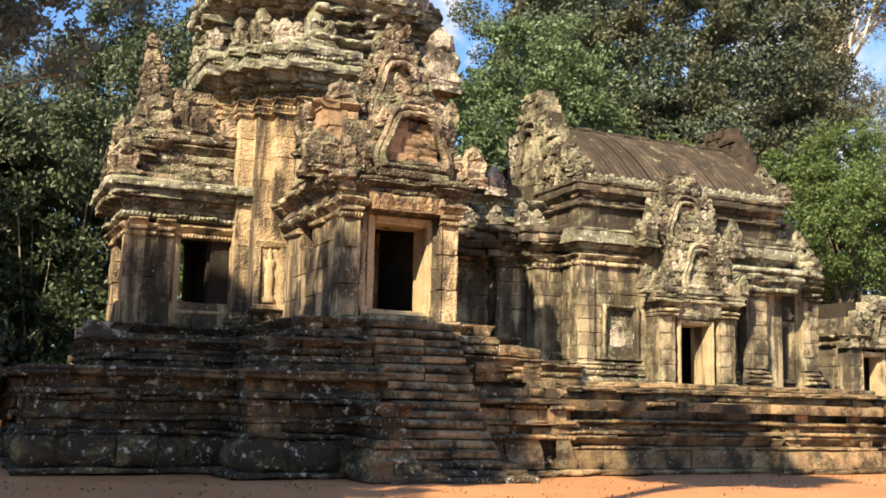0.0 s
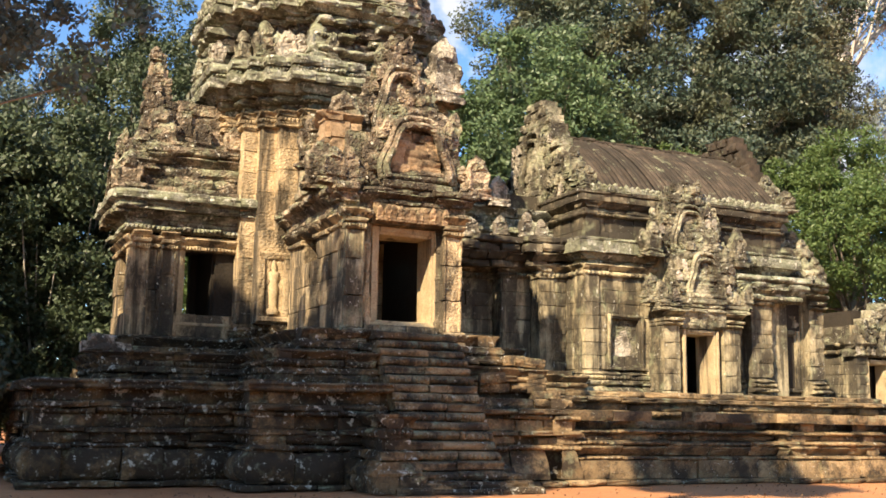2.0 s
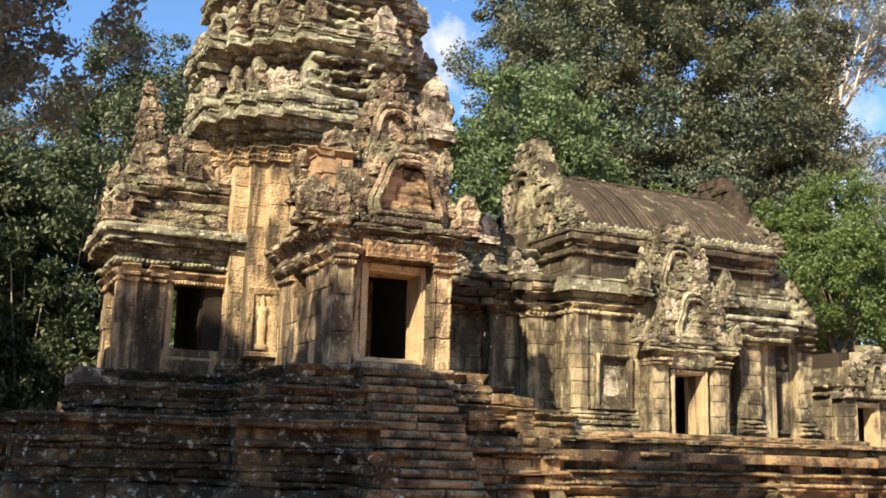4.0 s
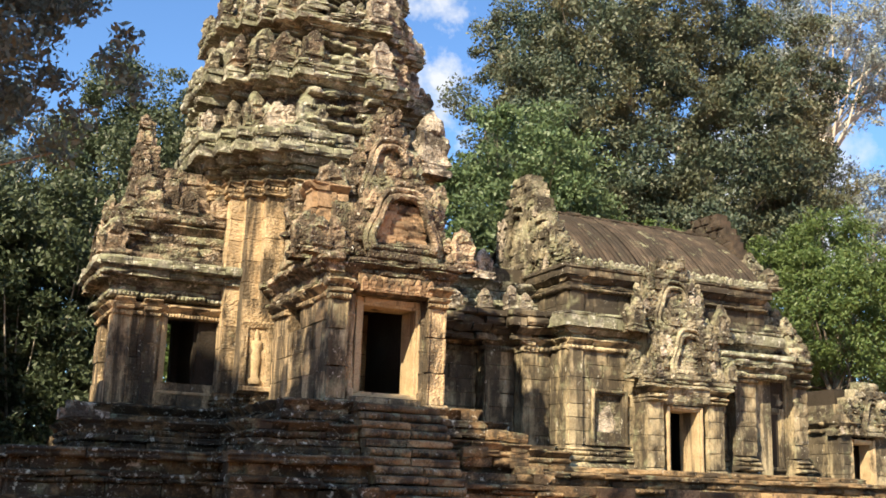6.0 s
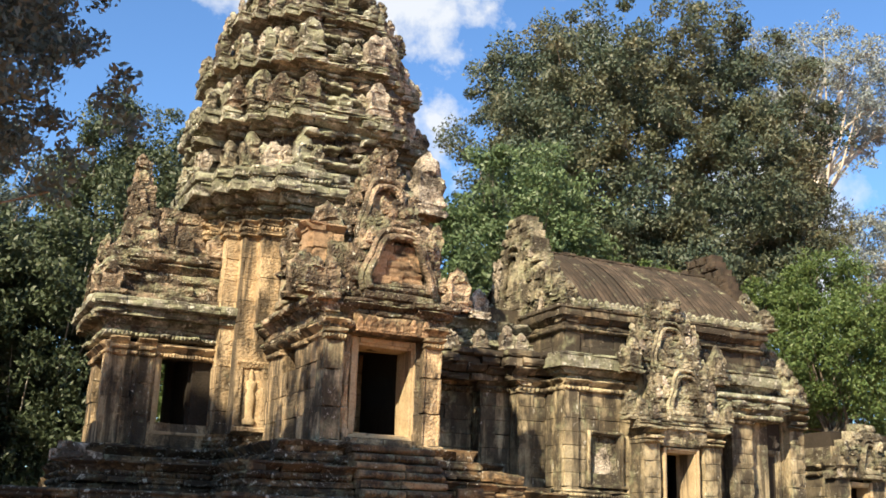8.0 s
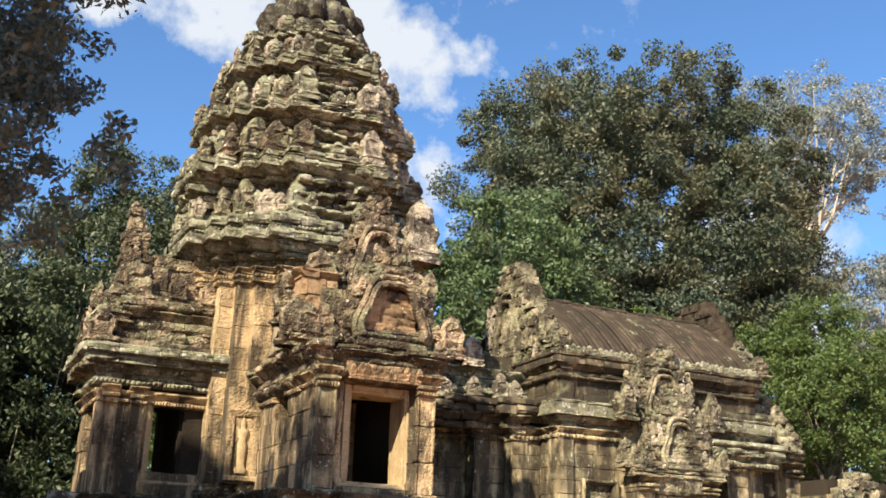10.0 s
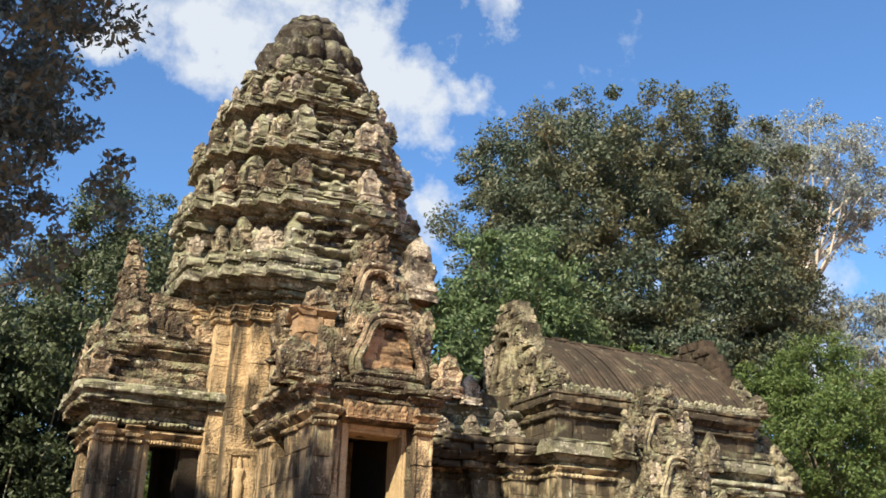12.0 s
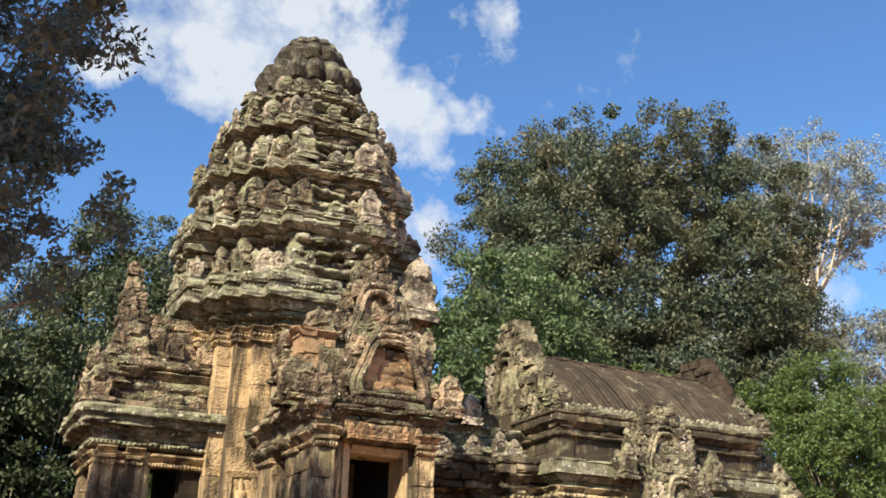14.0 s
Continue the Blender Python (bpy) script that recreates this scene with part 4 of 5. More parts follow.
ROWS = [(0.2, "cyma_low", 0.16), (0.16, "torus", 0.1), (0.16, "beads", 0.06), (0.16, "cyma_low", 0.02)] + [(0.4, "plain", 0)] * 7 + [(0.16, "beads", 0.05), (0.2, "cyma", 0.1)]
z = 2.3
for h, kind, out in ROWS:
    f = kind == "plain"
    for p0, p1 in (((HX0, 30.2), (HX0, 28.0)), ((HX0, 28.0), (HX0, HY)), ((HX0, HY), (17.95 if f and 3.0 < z < 4.4 else 20.7, HY)), ((19.25, HY), (20.7, HY)) if f and 3.0 < z < 4.4 else ((22.3, HY), (23.4, HY)), ((22.3, HY), (23.4, HY))):
        if (Vector(p1) - Vector(p0)).length > 0.1:
            course(wall, p0, p1, z, h, kind, S_HALL, out, length=0.72, jitter=0.012)
    z += h
Z_MID = z
blind = empty("blind_window", (18.6, HY, 3), hall)
solid("panel", blind, [(17.9, 19.3, HY + 0.12, HY + 0.5, 3.0, 4.7)], S_CARVED_GREY)
put("carved_figure", antefix_mesh(S_PALE, 4), blind, Matrix.Translation((18.6, HY + 0.16, 3.16)) @ Matrix.Diagonal((0.95, 0.4, 1.25, 1)))
slab_door(blind, 18.1, 19.1, HY - 0.02, 3.1, 4.5, S_HALL, 0.15, 0.14)
mid = empty("middle_cornice", (21, HY, Z_MID), hall)
z = walls(mid, [(HX0, 30.2), (HX0, HY), (25.0, HY)], Z_MID, [(0.14, "flat", -0.04), (0.18, "cyma", 0.14), (0.34, "plain", 0.4), (0.12, "torus", 0.3)], S_TIER, length=1.1, jitter=0.03)
attic = empty("attic", (21, HY, z), hall)
z = walls(attic, [(HX0 + 0.1, 30.2), (HX0 + 0.1, HY + 0.15), (25.0, HY + 0.15)], z, [(0.3, "plain", -0.02), (0.42, "plain", -0.05), (0.12, "beads", 0.06), (0.16, "flat", 0.0), (0.18, "cyma", 0.08), (0.2, "plain", 0.2), (0.16, "torus", 0.17)], S_BLACK, length=0.9, jitter=0.025)
Z_EAVE = z
# vaulted roof of stone ribs
roof = empty("roof", (21, YC, Z_EAVE), hall)
RX0, RX1 = HX0 + 0.25, 25.0


def vault(t):
    """Cross-section of the vault: t 0 at the eave, 1 at the ridge."""
    a = t * math.pi / 2
    return HY + 0.1 + (YC - HY - 0.1) * (0.75 * t + 0.25 * (1 - math.cos(a))), Z_EAVE + 0.05 + (10.9 - Z_EAVE) * (0.7 * t + 0.3 * math.sin(a))


def rib_mesh(wide):
    verts, faces = [], []
    nt_, nw = 12, 5
    for j in range(nt_ + 1):
        y, zz = vault(j / nt_)
        y2, z2 = vault(min(1, j / nt_ + 0.02))
        y1, z1 = vault(max(0, j / nt_ - 0.02))
        n = Vector((0, -(z2 - z1), y2 - y1)).normalized()
        for i in range(nw + 1):
            u = i / nw
            r = 0.035 * math.sin(math.pi * u) + 0.01 * noise.noise(Vector((j, i, wide * 99)))
            verts.append((u * wide, y + n.y * r, zz + n.z * r))
    for j in range(nt_):
        for i in range(nw):
            k = j * (nw + 1) + i
            faces.append((k, k + 1, k + nw + 2, k + nw + 1))
    return mesh_of("rib", verts, faces, S_ROOF, True)


under = []
for j in range(13):
    y, zz = vault(j / 12)
    under += [(RX0 - 0.1, y + 0.06, zz - 0.05), (RX1 + 0.05, y + 0.06, zz - 0.05)]
for j in range(11, -1, -1):
    y, zz = vault(j / 12)
    under += [(RX0 - 0.1, 2 * YC - y, zz - 0.05), (RX1 + 0.05, 2 * YC - y, zz - 0.05)]
put("vault", mesh_of("vault", under, [(2 * k, 2 * k + 1, 2 * k + 3, 2 * k + 2) for k in range(len(under) // 2 - 1)], S_ROOF), roof, Matrix())
ribs = [rib_mesh(0.2), rib_mesh(0.202), rib_mesh(0.198)]
count = int((RX1 - RX0) / 0.2)
for k in range(count):
    x = RX0 + k * (RX1 - RX0) / count
    put("rib", ribs[k % 3], roof, Matrix.Translation((x, rng.uniform(-0.02, 0.02), rng.uniform(-0.015, 0.015))))
    antefix(roof, x + 0.1, HY - 0.02, Z_EAVE - 0.05, rng.uniform(0.22, 0.3), 0.2, 0, S_TIER)
    if k % 2 == 0 and rng.random() < 0.8:
        put("ridge_stone", block_mesh("torus", S_ROOF, k % 4), roof, Matrix.Translation((x + 0.26, YC - 0.2, 10.82)) @ Matrix.Diagonal((0.5, 0.8, 0.16 + rng.uniform(-0.05, 0.03), 1)))
pediment(roof, Matrix.Translation((HX0 + 0.1, YC, Z_EAVE - 0.1)) @ pose(0, 0, 0, 0, 0, -90), 4.4, 12.1 - Z_EAVE, S_CARVED_GREY, None, 0.7, 8.8, 0.3, 0.5, False, True)
pediment(roof, Matrix.Translation((25.0, YC, Z_EAVE - 0.1)) @ pose(0, 0, 0, 0, 0, -90), 4.6, 11.75 - Z_EAVE, S_ROOF, None, 0.6, 9.9, 0.3, 0.4, False, False)
for y, zz, h in ((27.2, Z_EAVE, 0.7), (27.7, Z_EAVE + 0.2, 0.9), (28.1, Z_EAVE + 0.5, 1.0)):
    antefix(roof, HX0 + 0.3, y, zz, h, 0.5, 0, S_CARVED_GREY)
    antefix(roof, 25.3, y, zz, h, 0.6, 0, S_CARVED_GREY)

# doorway bay of the hall
bay = empty("doorway_bay", (20.9, 26.3, 2), hall)
BY = 26.15
solid("core", bay, [(19.75, 20.2, BY + 0.35, 27.3, 1.8, 4.9), (21.6, 22.05, BY + 0.35, 27.3, 1.8, 4.9), (19.75, 22.05, BY + 0.4, 27.3, 4.45, 6.6), (19.7, 22.1, BY + 0.2, 27.3, 1.6, 2.25)], S_HALL)
for x in (19.72, 22.02):
    zz = 2.2
    for h, kind, out, wide in ((0.18, "cyma_low", 0.1, 0.72), (0.5, "plain", 0, 0.6), (0.45, "plain", 0, 0.6), (0.5, "plain", 0, 0.6), (0.5, "plain", 0, 0.6), (0.12, "beads", 0.06, 0.66), (0.14, "torus", 0.08, 0.7), (0.2, "cyma", 0.14, 0.78)):
        put("stone", block_mesh(kind, S_HALL, rng.randrange(4)), bay, Matrix.Translation((x, BY - out, zz)) @ Matrix.Diagonal((wide, 1.6, h, 1)))
        zz += h
slab_door(bay, 20.35, 21.4, BY + 0.15, 2.3, 4.1, S_JAMB, 0.9, 0.15)
put("carved_lintel", block_mesh("petals", S_CARVED_GREY, 1), bay, Matrix.Translation((20.87, BY - 0.05, 4.27)) @ Matrix.Diagonal((1.75, 1, 0.5, 1)))
for z0, h in ((4.75, 0.14), (4.88, 0.14)):
    course(bay, (19.2, BY), (22.5, BY), z0, h, "torus" if h > 0.13 else "flat", S_CARVED_GREY, 0.15, length=0.9, jitter=0.04)
pediment(bay, Matrix.Translation((20.95, BY - 0.02, 5.0)), 3.2, 2.25, S_CARVED_GREY, None, 0.5, 11.3, 0.34, 0.46)
pediment(bay, Matrix.Translation((20.75, BY + 0.45, 6.45)), 3.4, 2.4, S_CARVED_GREY, None, 0.55, 13.3, 0.34, 0.5)
for x, zz, h in ((19.15, 5.0, 0.9), (22.5, 5.0, 0.9), (19.2, 6.4, 1.0), (22.5, 6.3, 1.2)):
    antefix(bay, x, BY + 0.2, zz, h, 0.55, 0, S_CARVED_GREY)

# end porch of the hall
end = empty("end_porch", (25.4, 27, 2), hall)
solid("core", end, [(23.9, 24.9, 26.9, 33, 1.6, 6.4), (25.0, 26.3, 28.2, 33, 1.6, 6.2), (25.8, 26.3, 27.2, 33, 1.6, 6.2)], S_HALL)
for x, y, wide, ztop in ((23.55, 26.55, 0.85, 6.2), (26.2, 26.9, 0.62, 5.6)):
    zz = 2.2
    for h, kind, out, g in [(0.2, "cyma_low", 0.12, 1.25), (0.16, "torus", 0.1, 1.2), (0.16, "beads", 0.06, 1.12), (0.16, "cyma_low", 0.03, 1.05)] + [(0.46, "plain", 0, 1)] * 5 + [(0.14, "beads", 0.06, 1.1), (0.16, "torus", 0.1, 1.15), (0.2, "cyma", 0.16, 1.3)]:
        put("stone", block_mesh(kind, S_HALL, rng.randrange(4)), end, Matrix.Translation((x, y - out, zz)) @ Matrix.Diagonal((wide * g, 1.6, h, 1)))
        zz += h
slab_door(end, 24.95, 25.55, 27.3, 2.6, 4.3, S_HALL, 0.5, 0.2)
walls(end, [(24.3, 27.3), (26.5, 27.3)], 4.6, [(0.4, "flat", 0)] * 2 + [(0.2, "beads", 0.1), (0.2, "cyma", 0.2), (0.22, "torus", 0.3)], S_HALL, length=0.7)
walls(end, [(22.6, 26.5), (25.0, 26.5)], 5.3, [(0.2, "beads", 0.1), (0.2, "cyma", 0.2), (0.2, "flat", 0.3), (0.22, "torus", 0.3)], S_TIER, length=0.8, jitter=0.05)
pediment(end, Matrix.Translation((26.1, YC, 6.0)) @ pose(0, 0, 0, 0, 0, -90), 5.6, 2.8, S_CARVED_GREY, None, 0.6, 15.0)

for k, (x1, y, zz) in enumerate(((26.6, 26.95, 5.95), (26.6, 27.05, 6.3), (26.45, 27.2, 6.65), (26.3, 27.4, 7.0), (26.1, 27.6, 7.35), (25.9, 27.9, 7.7), (25.65, 28.2, 8.05))):
    course(end, (24.9, y), (x1, y), zz, 0.36, ("torus", "flat", "flat")[k % 3], S_CARVED_GREY, 0.0, length=0.6, jitter=0.09, depth=2.4)
    antefix(end, x1, y + 0.2, zz, rng.uniform(0.5, 0.8), 0.45, 0, S_CARVED_GREY)

# ---- the hall's platform ----
hall_base = empty("stone_platform", (20, 23, 0))
tagged(hall_base, "long moulded sandstone platform with broken edges carrying the hall", "platform")
solid("core", hall_base, [(13.6, 42, 22.3, 38, -0.3, 1.5), (14.2, 42, 23.4, 38, 1.4, 1.95), (15.6, 27.5, 25.9, 36, 1.9, 2.3)], S_BASE_R)
first = empty("lower_tier", (20, 21.5, 0), hall_base)
walls(first, [(13.4, 21.6), (19.6, 21.6), (19.6, 21.2), (22.6, 21.2), (22.6, 21.6), (34, 21.6)], 0, [(0.12, "flat", 0.3), (0.44, "plain", 0.16), (0.10, "beads", 0.1), (0.24, "cyma", 0.06), (0.12, "beads", 0.1), (0.16, "flat", -0.02), (0.10, "beads", 0.08), (0.2, "flat", -0.34), (0.24, "plain", 0.24)], S_BASE_R, length=1.2, jitter=0.05, gone=0.012)
for x in (24.2, 26.0, 27.9, 29.6):
    for zz, h, kind, out in ((0.0, 0.3, "cyma_low", 0.42), (0.3, 0.26, "flat", 0.3), (0.56, 0.16, "torus", 0.26), (0.72, 0.2, "flat", 0.2), (0.92, 0.16, "beads", 0.26), (1.08, 0.2, "torus", 0.3)):
        course(first, (x, 21.5), (x + 0.95, 21.5), zz, h, kind, S_BASE_R, out, length=1.0, jitter=0.04, depth=1.2)
second = empty("upper_tier", (20, 23.3, 1.6), hall_base)
walls(second, [(14.0, 23.2), (40, 23.2)], 1.6, [(0.14, "beads", 0.05), (0.2, "flat", 0.0), (0.14, "torus", 0.06)], S_BASE_R, length=1.0, jitter=0.04)
third = empty("plinth", (20, 25.7, 1.9), hall_base)
walls(third, [(15.4, 28), (15.4, 25.6), (27.4, 25.6)], 1.95, [(0.16, "cyma_low", 0.08), (0.18, "torus", 0.04)], S_BASE_R, length=1.0, jitter=0.04)

# ---- far gatehouse and walls ----
gate = empty("gatehouse", (35, 32, 0))
tagged(gate, "small ruined stone gatehouse with dark doorway, partly lichened", "gatehouse")
# cores coloured as shade, so that the doorway looks black
solid("core", gate, [(33.4, 40, 32.6, 36, 1.0, 4.6), (33.4, 33.85, 31.9, 33, 1.0, 4.6), (35.1, 40, 31.9, 33, 1.0, 4.6), (33.6, 40, 32.2, 36, 4.5, 6.0)], S_INNER_SHADE)
walls(gate, [(33.1, 36), (33.1, 31.6), (33.8, 31.6)], 1.4, [(0.4, "plain", 0)] * 7 + [(0.2, "torus", 0.1), (0.25, "cyma", 0.2), (0.3, "flat", 0.1), (0.4, "flat", 0.0)], S_HALL, length=0.8)
walls(gate, [(35.1, 31.6), (39, 31.6)], 1.4, [(0.4, "plain", 0)] * 7 + [(0.2, "torus", 0.1), (0.25, "cyma", 0.2)], S_HALL, length=0.8)
slab_door(gate, 33.95, 34.9, 31.7, 1.9, 3.8, S_JAMB, 0.6, 0.2)
pediment(gate, Matrix.Translation((34.8, 31.5, 4.1)), 4.0, 2.2, S_CARVED_GREY, None, 0.6, 21.0, 0.2, 0.5, False)
gate.location.x -= 0.4
bound = tagged(empty("boundary_wall", (30, 31, 0)), "low wall of orange laterite blocks beside the hall", "wall")
walls(bound, [(27.0, 31.0), (32.2, 31.0)], 0.75, [(0.34, "flat", 0)] * 5, S_BRICK, length=0.7)
solid("core", bound, [(26.8, 32.2, 31.2, 31.8, -0.2, 2.2)], S_BASE_R)
pile = tagged(empty("stone_wall", (0.4, 27, 0)), "sunlit heap of fallen pale sandstone blocks", "wall")
walls(pile, [(-2.2, 28), (-2.2, 26.6), (0.7, 26.6), (0.7, 28)], 0, [(0.36, "flat", 0)] * 6, S_HALL, length=0.6, jitter=0.09, gone=0.06)
solid("core", pile, [(-2.0, 0.5, 26.8, 29, -0.2, 2.0)], S_HALL)


# ---- trees ----
def limb(verts, faces, path, seg=7):
    n0 = len(verts)
    for k, (p, r) in enumerate(path):
        p = Vector(p)
        d = (Vector(path[min(k + 1, len(path) - 1)][0]) - Vector(path[max(k - 1, 0)][0])).normalized()
        a = d.orthogonal().normalized()
        b = d.cross(a)
        for s in range(seg):
            t = 2 * math.pi * s / seg
            verts.append(p + (a * math.cos(t) + b * math.sin(t)) * r)
    for k in range(len(path) - 1):
        for s in range(seg):
            faces.append((n0 + k * seg + s, n0 + k * seg + (s + 1) % seg, n0 + (k + 1) * seg + (s + 1) % seg, n0 + (k + 1) * seg + s))


def leaf_cloud(name, parent, clumps, per, leaf, mat, seed, flat=0.75):
    """Small folded leaves scattered round clump centres (x, y, z, radius): one mesh."""
    g = np.random.default_rng(seed)
    c = np.array(clumps)
    n = per * len(c)
    which = np.repeat(np.arange(len(c)), per)
    d = g.normal(size=(n, 3))
    d /= np.linalg.norm(d, axis=1)[:, None]
    r = g.random(n) ** 0.45
    p = c[which, :3] + d * (r * c[which, 3])[:, None] * np.array([1, 1, flat])
    a = g.normal(size=(n, 3))
    a /= np.linalg.norm(a, axis=1)[:, None]
    b = np.cross(a, g.normal(size=(n, 3)) + np.array([0, 0, 0.6]))
    b /= np.linalg.norm(b, axis=1)[:, None] + 1e-9
    s = leaf * g.uniform(0.6, 1.3, n)[:, None]
    up = np.cross(a, b)
    v = np.stack([p - a * s, p - b * s * 0.45 + up * s * 0.15, p + a * s, p + b * s * 0.45 + up * s * 0.15], 1).reshape(-1, 3)
    me = bpy.data.meshes.new(name)
    me.vertices.add(4 * n)
    me.vertices.foreach_set("co", v.ravel())
    me.loops.add(4 * n)
    me.loops.foreach_set("vertex_index", np.arange(4 * n))
    me.polygons.add(n)
    me.polygons.foreach_set("loop_start", np.arange(n) * 4)
    me.polygons.foreach_set("loop_total", np.full(n, 4))
    me.update(calc_edges=True)
    me.materials.append(mat)
    return put(name, me, parent, Matrix())


def tree(at, tall, crown_z, rx, rz, mat, bark, seed, label, clumps=150, per=130, leaf=0.22, clump_r=1.4, trunk=0.4, hollow=0.45, ry=None, lean=(0, 0), lobe_count=22, limbs=26, square=2.0, puff=(0.26, 0.40)):
    """Tapered trunk, limbs out to the clumps, uneven crown of many leaves."""
    g = random.Random(seed)
    x, y = at
    ry = ry or rx
    top = empty("tree", (x, y, 0))
    tagged(top, label, "tree", "trees round the clearing")
    cs = []
    lobes = []
    for k in range(lobe_count):
        zz = 1 - 2 * (k + 0.5) / lobe_count
        a = k * 2.39996 + seed
        d = Vector((math.sqrt(1 - zz * zz) * math.cos(a), math.sqrt(1 - zz * zz) * math.sin(a), zz))
        d /= (abs(d.x) ** square + abs(d.y) ** square + abs(d.z) ** square) ** (1 / square)
        lobes.append((d * g.uniform(0.52, 0.74 if puff[0] > 0.22 else 0.77), g.uniform(*puff)))
    while len(cs) < clumps:
        c, size = lobes[g.randrange(lobe_count)]
        d = Vector((g.gauss(0, 1), g.gauss(0, 1), g.gauss(0, 1))).normalized()
        q = c + d * size * g.uniform(hollow, 1.0)
        p = Vector((x + lean[0] + q.x * rx, y + lean[1] + q.y * ry, crown_z + q.z * rz))
        if p.z > 0.6:
            cs.append((p.x, p.y, p.z, clump_r * g.uniform(0.55, 1.25)))
    verts, faces = [], []
    fork = Vector((x + lean[0] * 0.5, y + lean[1] * 0.5, max(1.0, crown_z - rz * 0.75)))
    limb(verts, faces, [((x, y, -0.3), trunk * 1.3), ((x + 0.1, y, 1.2), trunk), (fork, trunk * 0.7), ((x + lean[0] + 0.12 * rx, y + lean[1], crown_z + rz * 0.05), trunk * 0.3)], 9)
    for c in cs[::max(4, len(cs) // limbs)]:
        e = Vector(c[:3])
        start = Vector((x, y, -0.3)).lerp(fork, g.uniform(0.75, 1.0))
        bend = Vector((g.uniform(-1, 1), g.uniform(-1, 1), g.uniform(-0.6, 1.2))) * 0.13 * rx
        limb(verts, faces, [(start, trunk * 0.3), (start.lerp(e, 0.35) + bend, trunk * 0.2), (start.lerp(e, 0.7) + bend * 0.5, trunk * 0.11), (e, 0.02)], 5)
    put("trunk", mesh_of("trunk", verts, faces, bark, True), top, Matrix())
    leaf_cloud("crown", top, cs, per, leaf, mat, seed)
    return top


# behind the hall
tree((36.8, 48), 34, 21.7, 12.2, 10.6, L_OLIVE, BARK_PALE, 3, "huge spreading tree with dense olive-brown foliage", 1800, 165, 0.13, 0.95, 0.55, 0.45, 9.0, lobe_count=66, square=4.0, puff=(0.2, 0.31))
tree((25.0, 43), 20, 13.0, 6.6, 7.6, L_GREEN, BARK, 5, "broad tree with blue-green foliage", 640, 130, 0.125, 0.8, 0.4, 0.3)
tree((29.0, 41), 16, 10.5, 5.0, 4.8, L_BRIGHT, BARK, 8, "small tree with fresh green foliage", 280, 130, 0.1, 0.65, 0.3, 0.5, lobe_count=16)
tree((33.5, 43.5), 20, 13.0, 5.8, 6.0, L_OLIVE, BARK_PALE, 9, "tall tree with olive-brown foliage", 380, 120, 0.13, 0.8, 0.4, 0.5)
grey_tree = tree((49.3, 50), 38, 31.8, 9.0, 6.4, L_GREY, BARK_PALE, 12, "tall thin tree with pale limbs and sparse grey leaves", 330, 80, 0.12, 0.8, 0.5, 0.4, 5.0, lean=(4.2, 0), lobe_count=24, limbs=20)
lv, lf = [], []
limb(lv, lf, [((49.4, 49.4, 12), 0.42), ((49.7, 49.4, 21), 0.36), ((51.4, 49.4, 25), 0.3), ((54.6, 49.6, 27.2), 0.22), ((57.8, 49.8, 29.8), 0.15), ((61.0, 50, 31.2), 0.07)], 7)
limb(lv, lf, [((51.2, 49.4, 24.6), 0.25), ((51.9, 49.5, 28), 0.19), ((52.1, 49.7, 31), 0.13), ((53.4, 50, 34.5), 0.05)], 7)
limb(lv, lf, [((54.4, 49.6, 27.1), 0.16), ((55.6, 49.7, 30.2), 0.1), ((57.2, 50, 33.2), 0.04)], 6)
limb(lv, lf, [((49.7, 49.4, 20.5), 0.24), ((47.6, 49.5, 24.5), 0.16), ((47.2, 49.8, 29), 0.06)], 6)
put("limb", mesh_of("limb", lv, lf, BARK_PALE, True), grey_tree, Matrix(), "pale bare forking limbs")
tree((58.0, 51), 24, 20.5, 5.5, 4.6, L_GREY, BARK_PALE, 17, "tree with dusty grey-brown foliage behind the clearing", 230, 90, 0.12, 0.8, 0.35, 0.4, 4.0)
tree((38.8, 37.5), 16, 10.6, 4.9, 5.2, L_BRIGHT, BARK, 14, "bushy tree with bright green foliage", 520, 130, 0.095, 0.65, 0.3, 0.5)
tree((47.0, 43), 14, 6.5, 7.0, 8.0, L_DARK, BARK, 15, "dark shrubby tree at the clearing edge", 420, 120, 0.12, 0.9, 0.3, 0.5)
# beside and behind the tower
tree((-1.5, 40), 15, 6.5, 7.0, 8.5, L_DARK, BARK, 21, "dense dark tree at the forest edge", 540, 190, 0.115, 0.85, 0.4, 0.3)
tree((7.0, 46), 22, 13.0, 4.6, 7.4, L_DARK, BARK, 22, "dark tall tree behind the tower", 480, 170, 0.098, 0.75, 0.4, 0.4)
tree((-3.5, 35), 12, 3.5, 6.5, 4.6, L_OLIVE, BARK, 23, "low olive-green tree with hanging branches", 360, 180, 0.108, 0.8, 0.35, 0.2)
tree((3.4, 39), 15, 5.8, 4.4, 7.6, L_DARK, BARK_PALE, 24, "dark tree with a bare pale stem behind the platform", 440, 170, 0.104, 0.75, 0.3, 0.3)
tree((0.0, 50), 22, 14.0, 5.5, 6.5, L_SPRAY, BARK_PALE, 25, "tall tree with grey-green foliage", 330, 110, 0.105, 0.75, 0.4, 0.5)
tree((12.0, 52), 22, 13.0, 7.0, 8.0, L_OLIVE, BARK, 26, "olive tree behind the tower", 330, 120, 0.13, 0.9, 0.4)
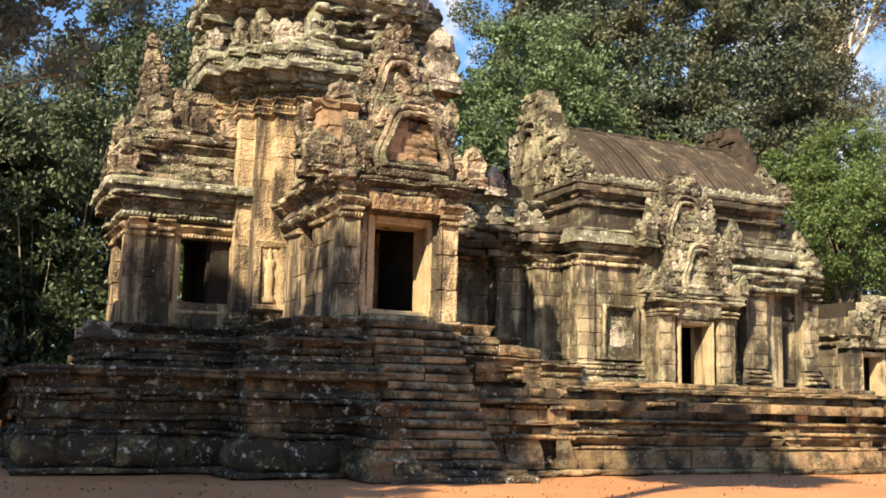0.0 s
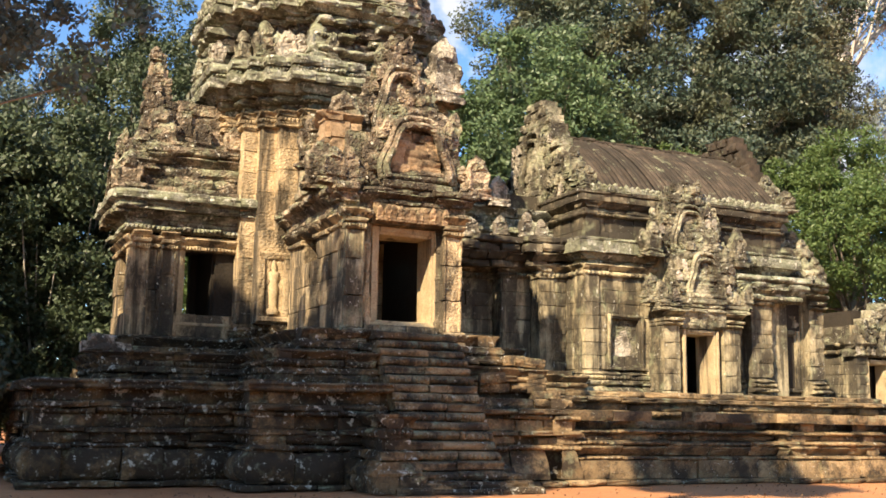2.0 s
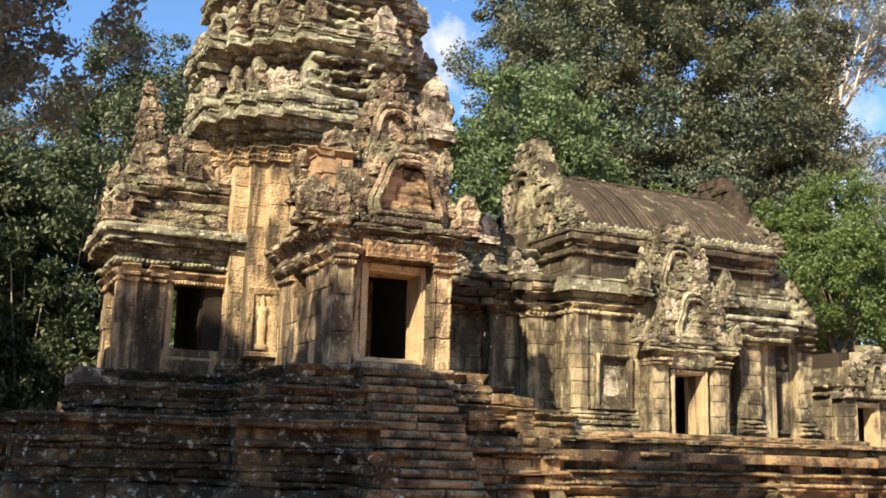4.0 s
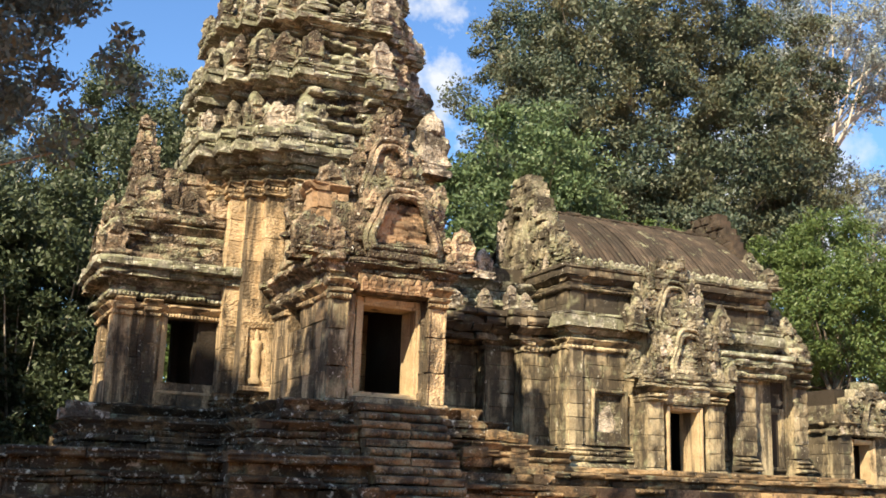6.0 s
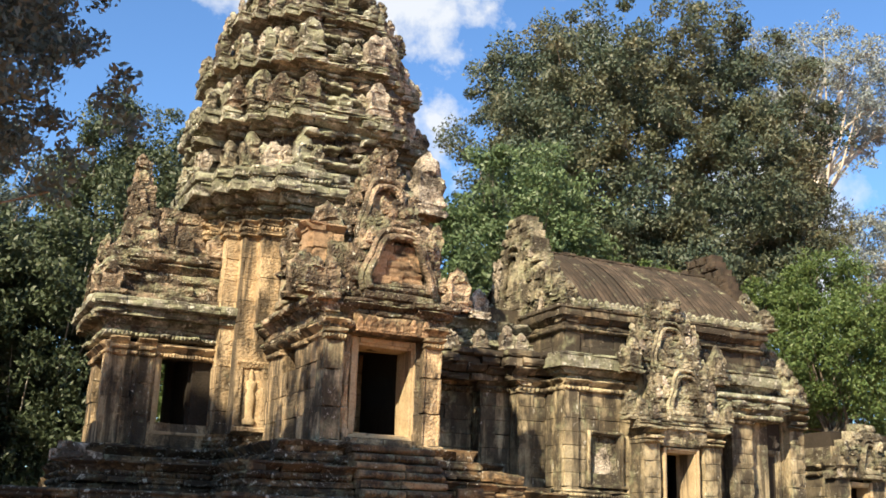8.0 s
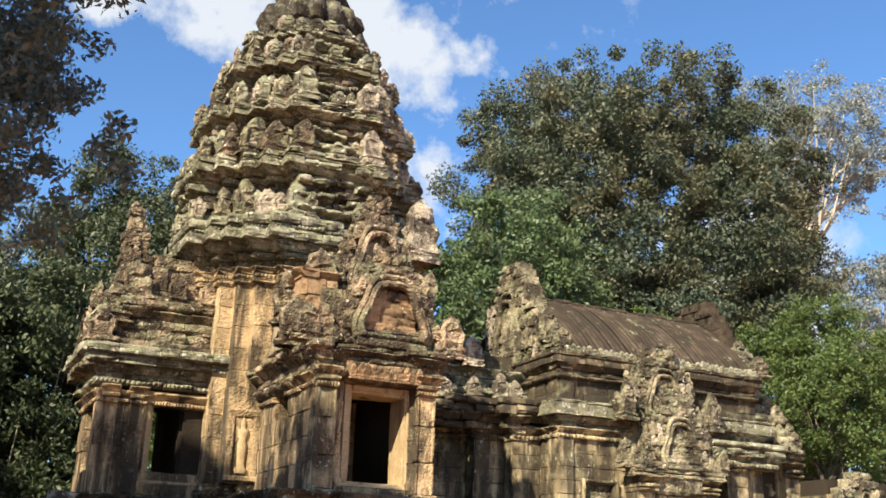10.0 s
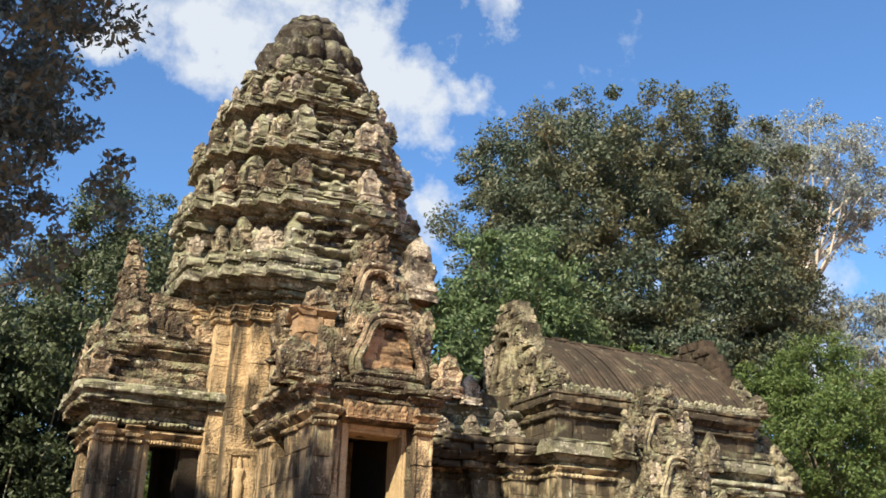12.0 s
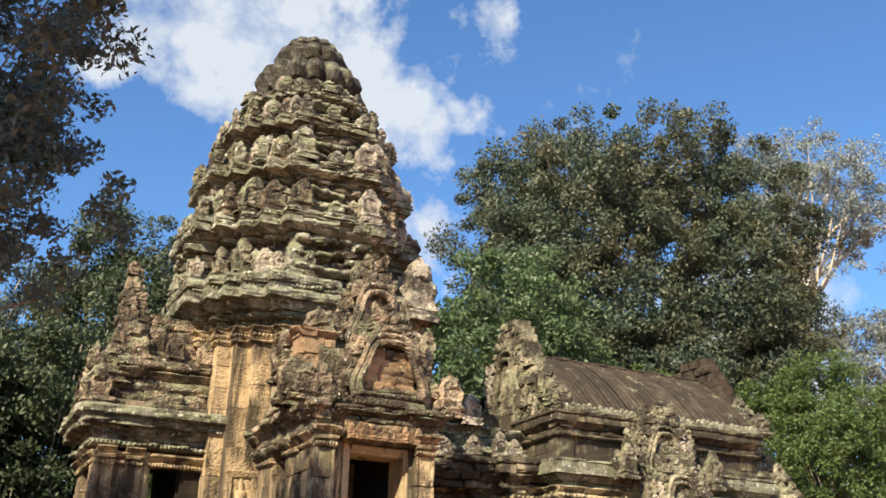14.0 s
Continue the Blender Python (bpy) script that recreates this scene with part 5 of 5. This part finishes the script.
tree((8.0, 38), 10, 5.5, 2.9, 5.0, L_BRIGHT, BARK, 28, "green shrub behind the tower", 160, 120, 0.1, 0.7, 0.12, 0.2)
tree((-2.3, 16), 13, 9.4, 5.3, 5.3, L_SPRAY, BARK, 27, "tree with long sprays of small grey-green leaves", 800, 108, 0.069, 0.42, 0.13, 0.3, lobe_count=26, limbs=40)
# the trees of the clearing's sunward edge, whose shade lies on the platform
tree((-16.5, 8.7), 21, 17.2, 7.4, 4.8, L_DARK, BARK, 31, "dense tree shading the tower's platform", 310, 105, 0.36, 1.4, 0.5, 0.0, 6.0)
tree((-15.8, 14.8), 22, 18.8, 5.0, 4.3, L_DARK, BARK, 32, "dense tree shading the tower's platform", 190, 100, 0.36, 1.4, 0.4, 0.0)
tree((-10.7, 8.7), 21, 18.8, 3.2, 3.2, L_DARK, BARK, 33, "slender tree shading the tower's stair", 130, 130, 0.26, 0.9, 0.3, 0.0)
tree((-18.5, 29.5), 28, 22.5, 5.4, 6.0, L_DARK, BARK, 35, "dense tree shading the forest edge", 170, 90, 0.42, 1.5, 0.5, 0.0)
tree((-2.0, 7.0), 21, 17.8, 2.4, 1.9, L_DARK, BARK, 34, "slender tree shading the hall's platform", 70, 110, 0.26, 0.8, 0.25, 0.0)

# forest closing the distance
fc = []
g = random.Random(5)
for k in range(850):
    a = g.uniform(0, 2 * math.pi)
    r = g.uniform(62, 78)
    fc.append((15 + r * math.sin(a), 10 + r * math.cos(a), abs(g.gauss(0, 1)) * 3.6 + 0.6, g.uniform(2.0, 3.6)))
forest = leaf_cloud("forest", None, fc, 60, 0.52, L_DARK, 77)
tagged(forest, "dark forest edge round the clearing", "forest", kind="stuff")

# dry leaves on the ground
g = np.random.default_rng(3)
lc = [(float(x), float(y), 0.02, 0.6) for x, y in zip(g.uniform(-1, 24, 110), g.uniform(16, 21, 110))]
litter = leaf_cloud("leaf_litter", None, lc, 6, 0.032, L_DRY, 4, 0.03)
tagged(litter, "dry brown leaves scattered on the earth", "leaves", kind="stuff")
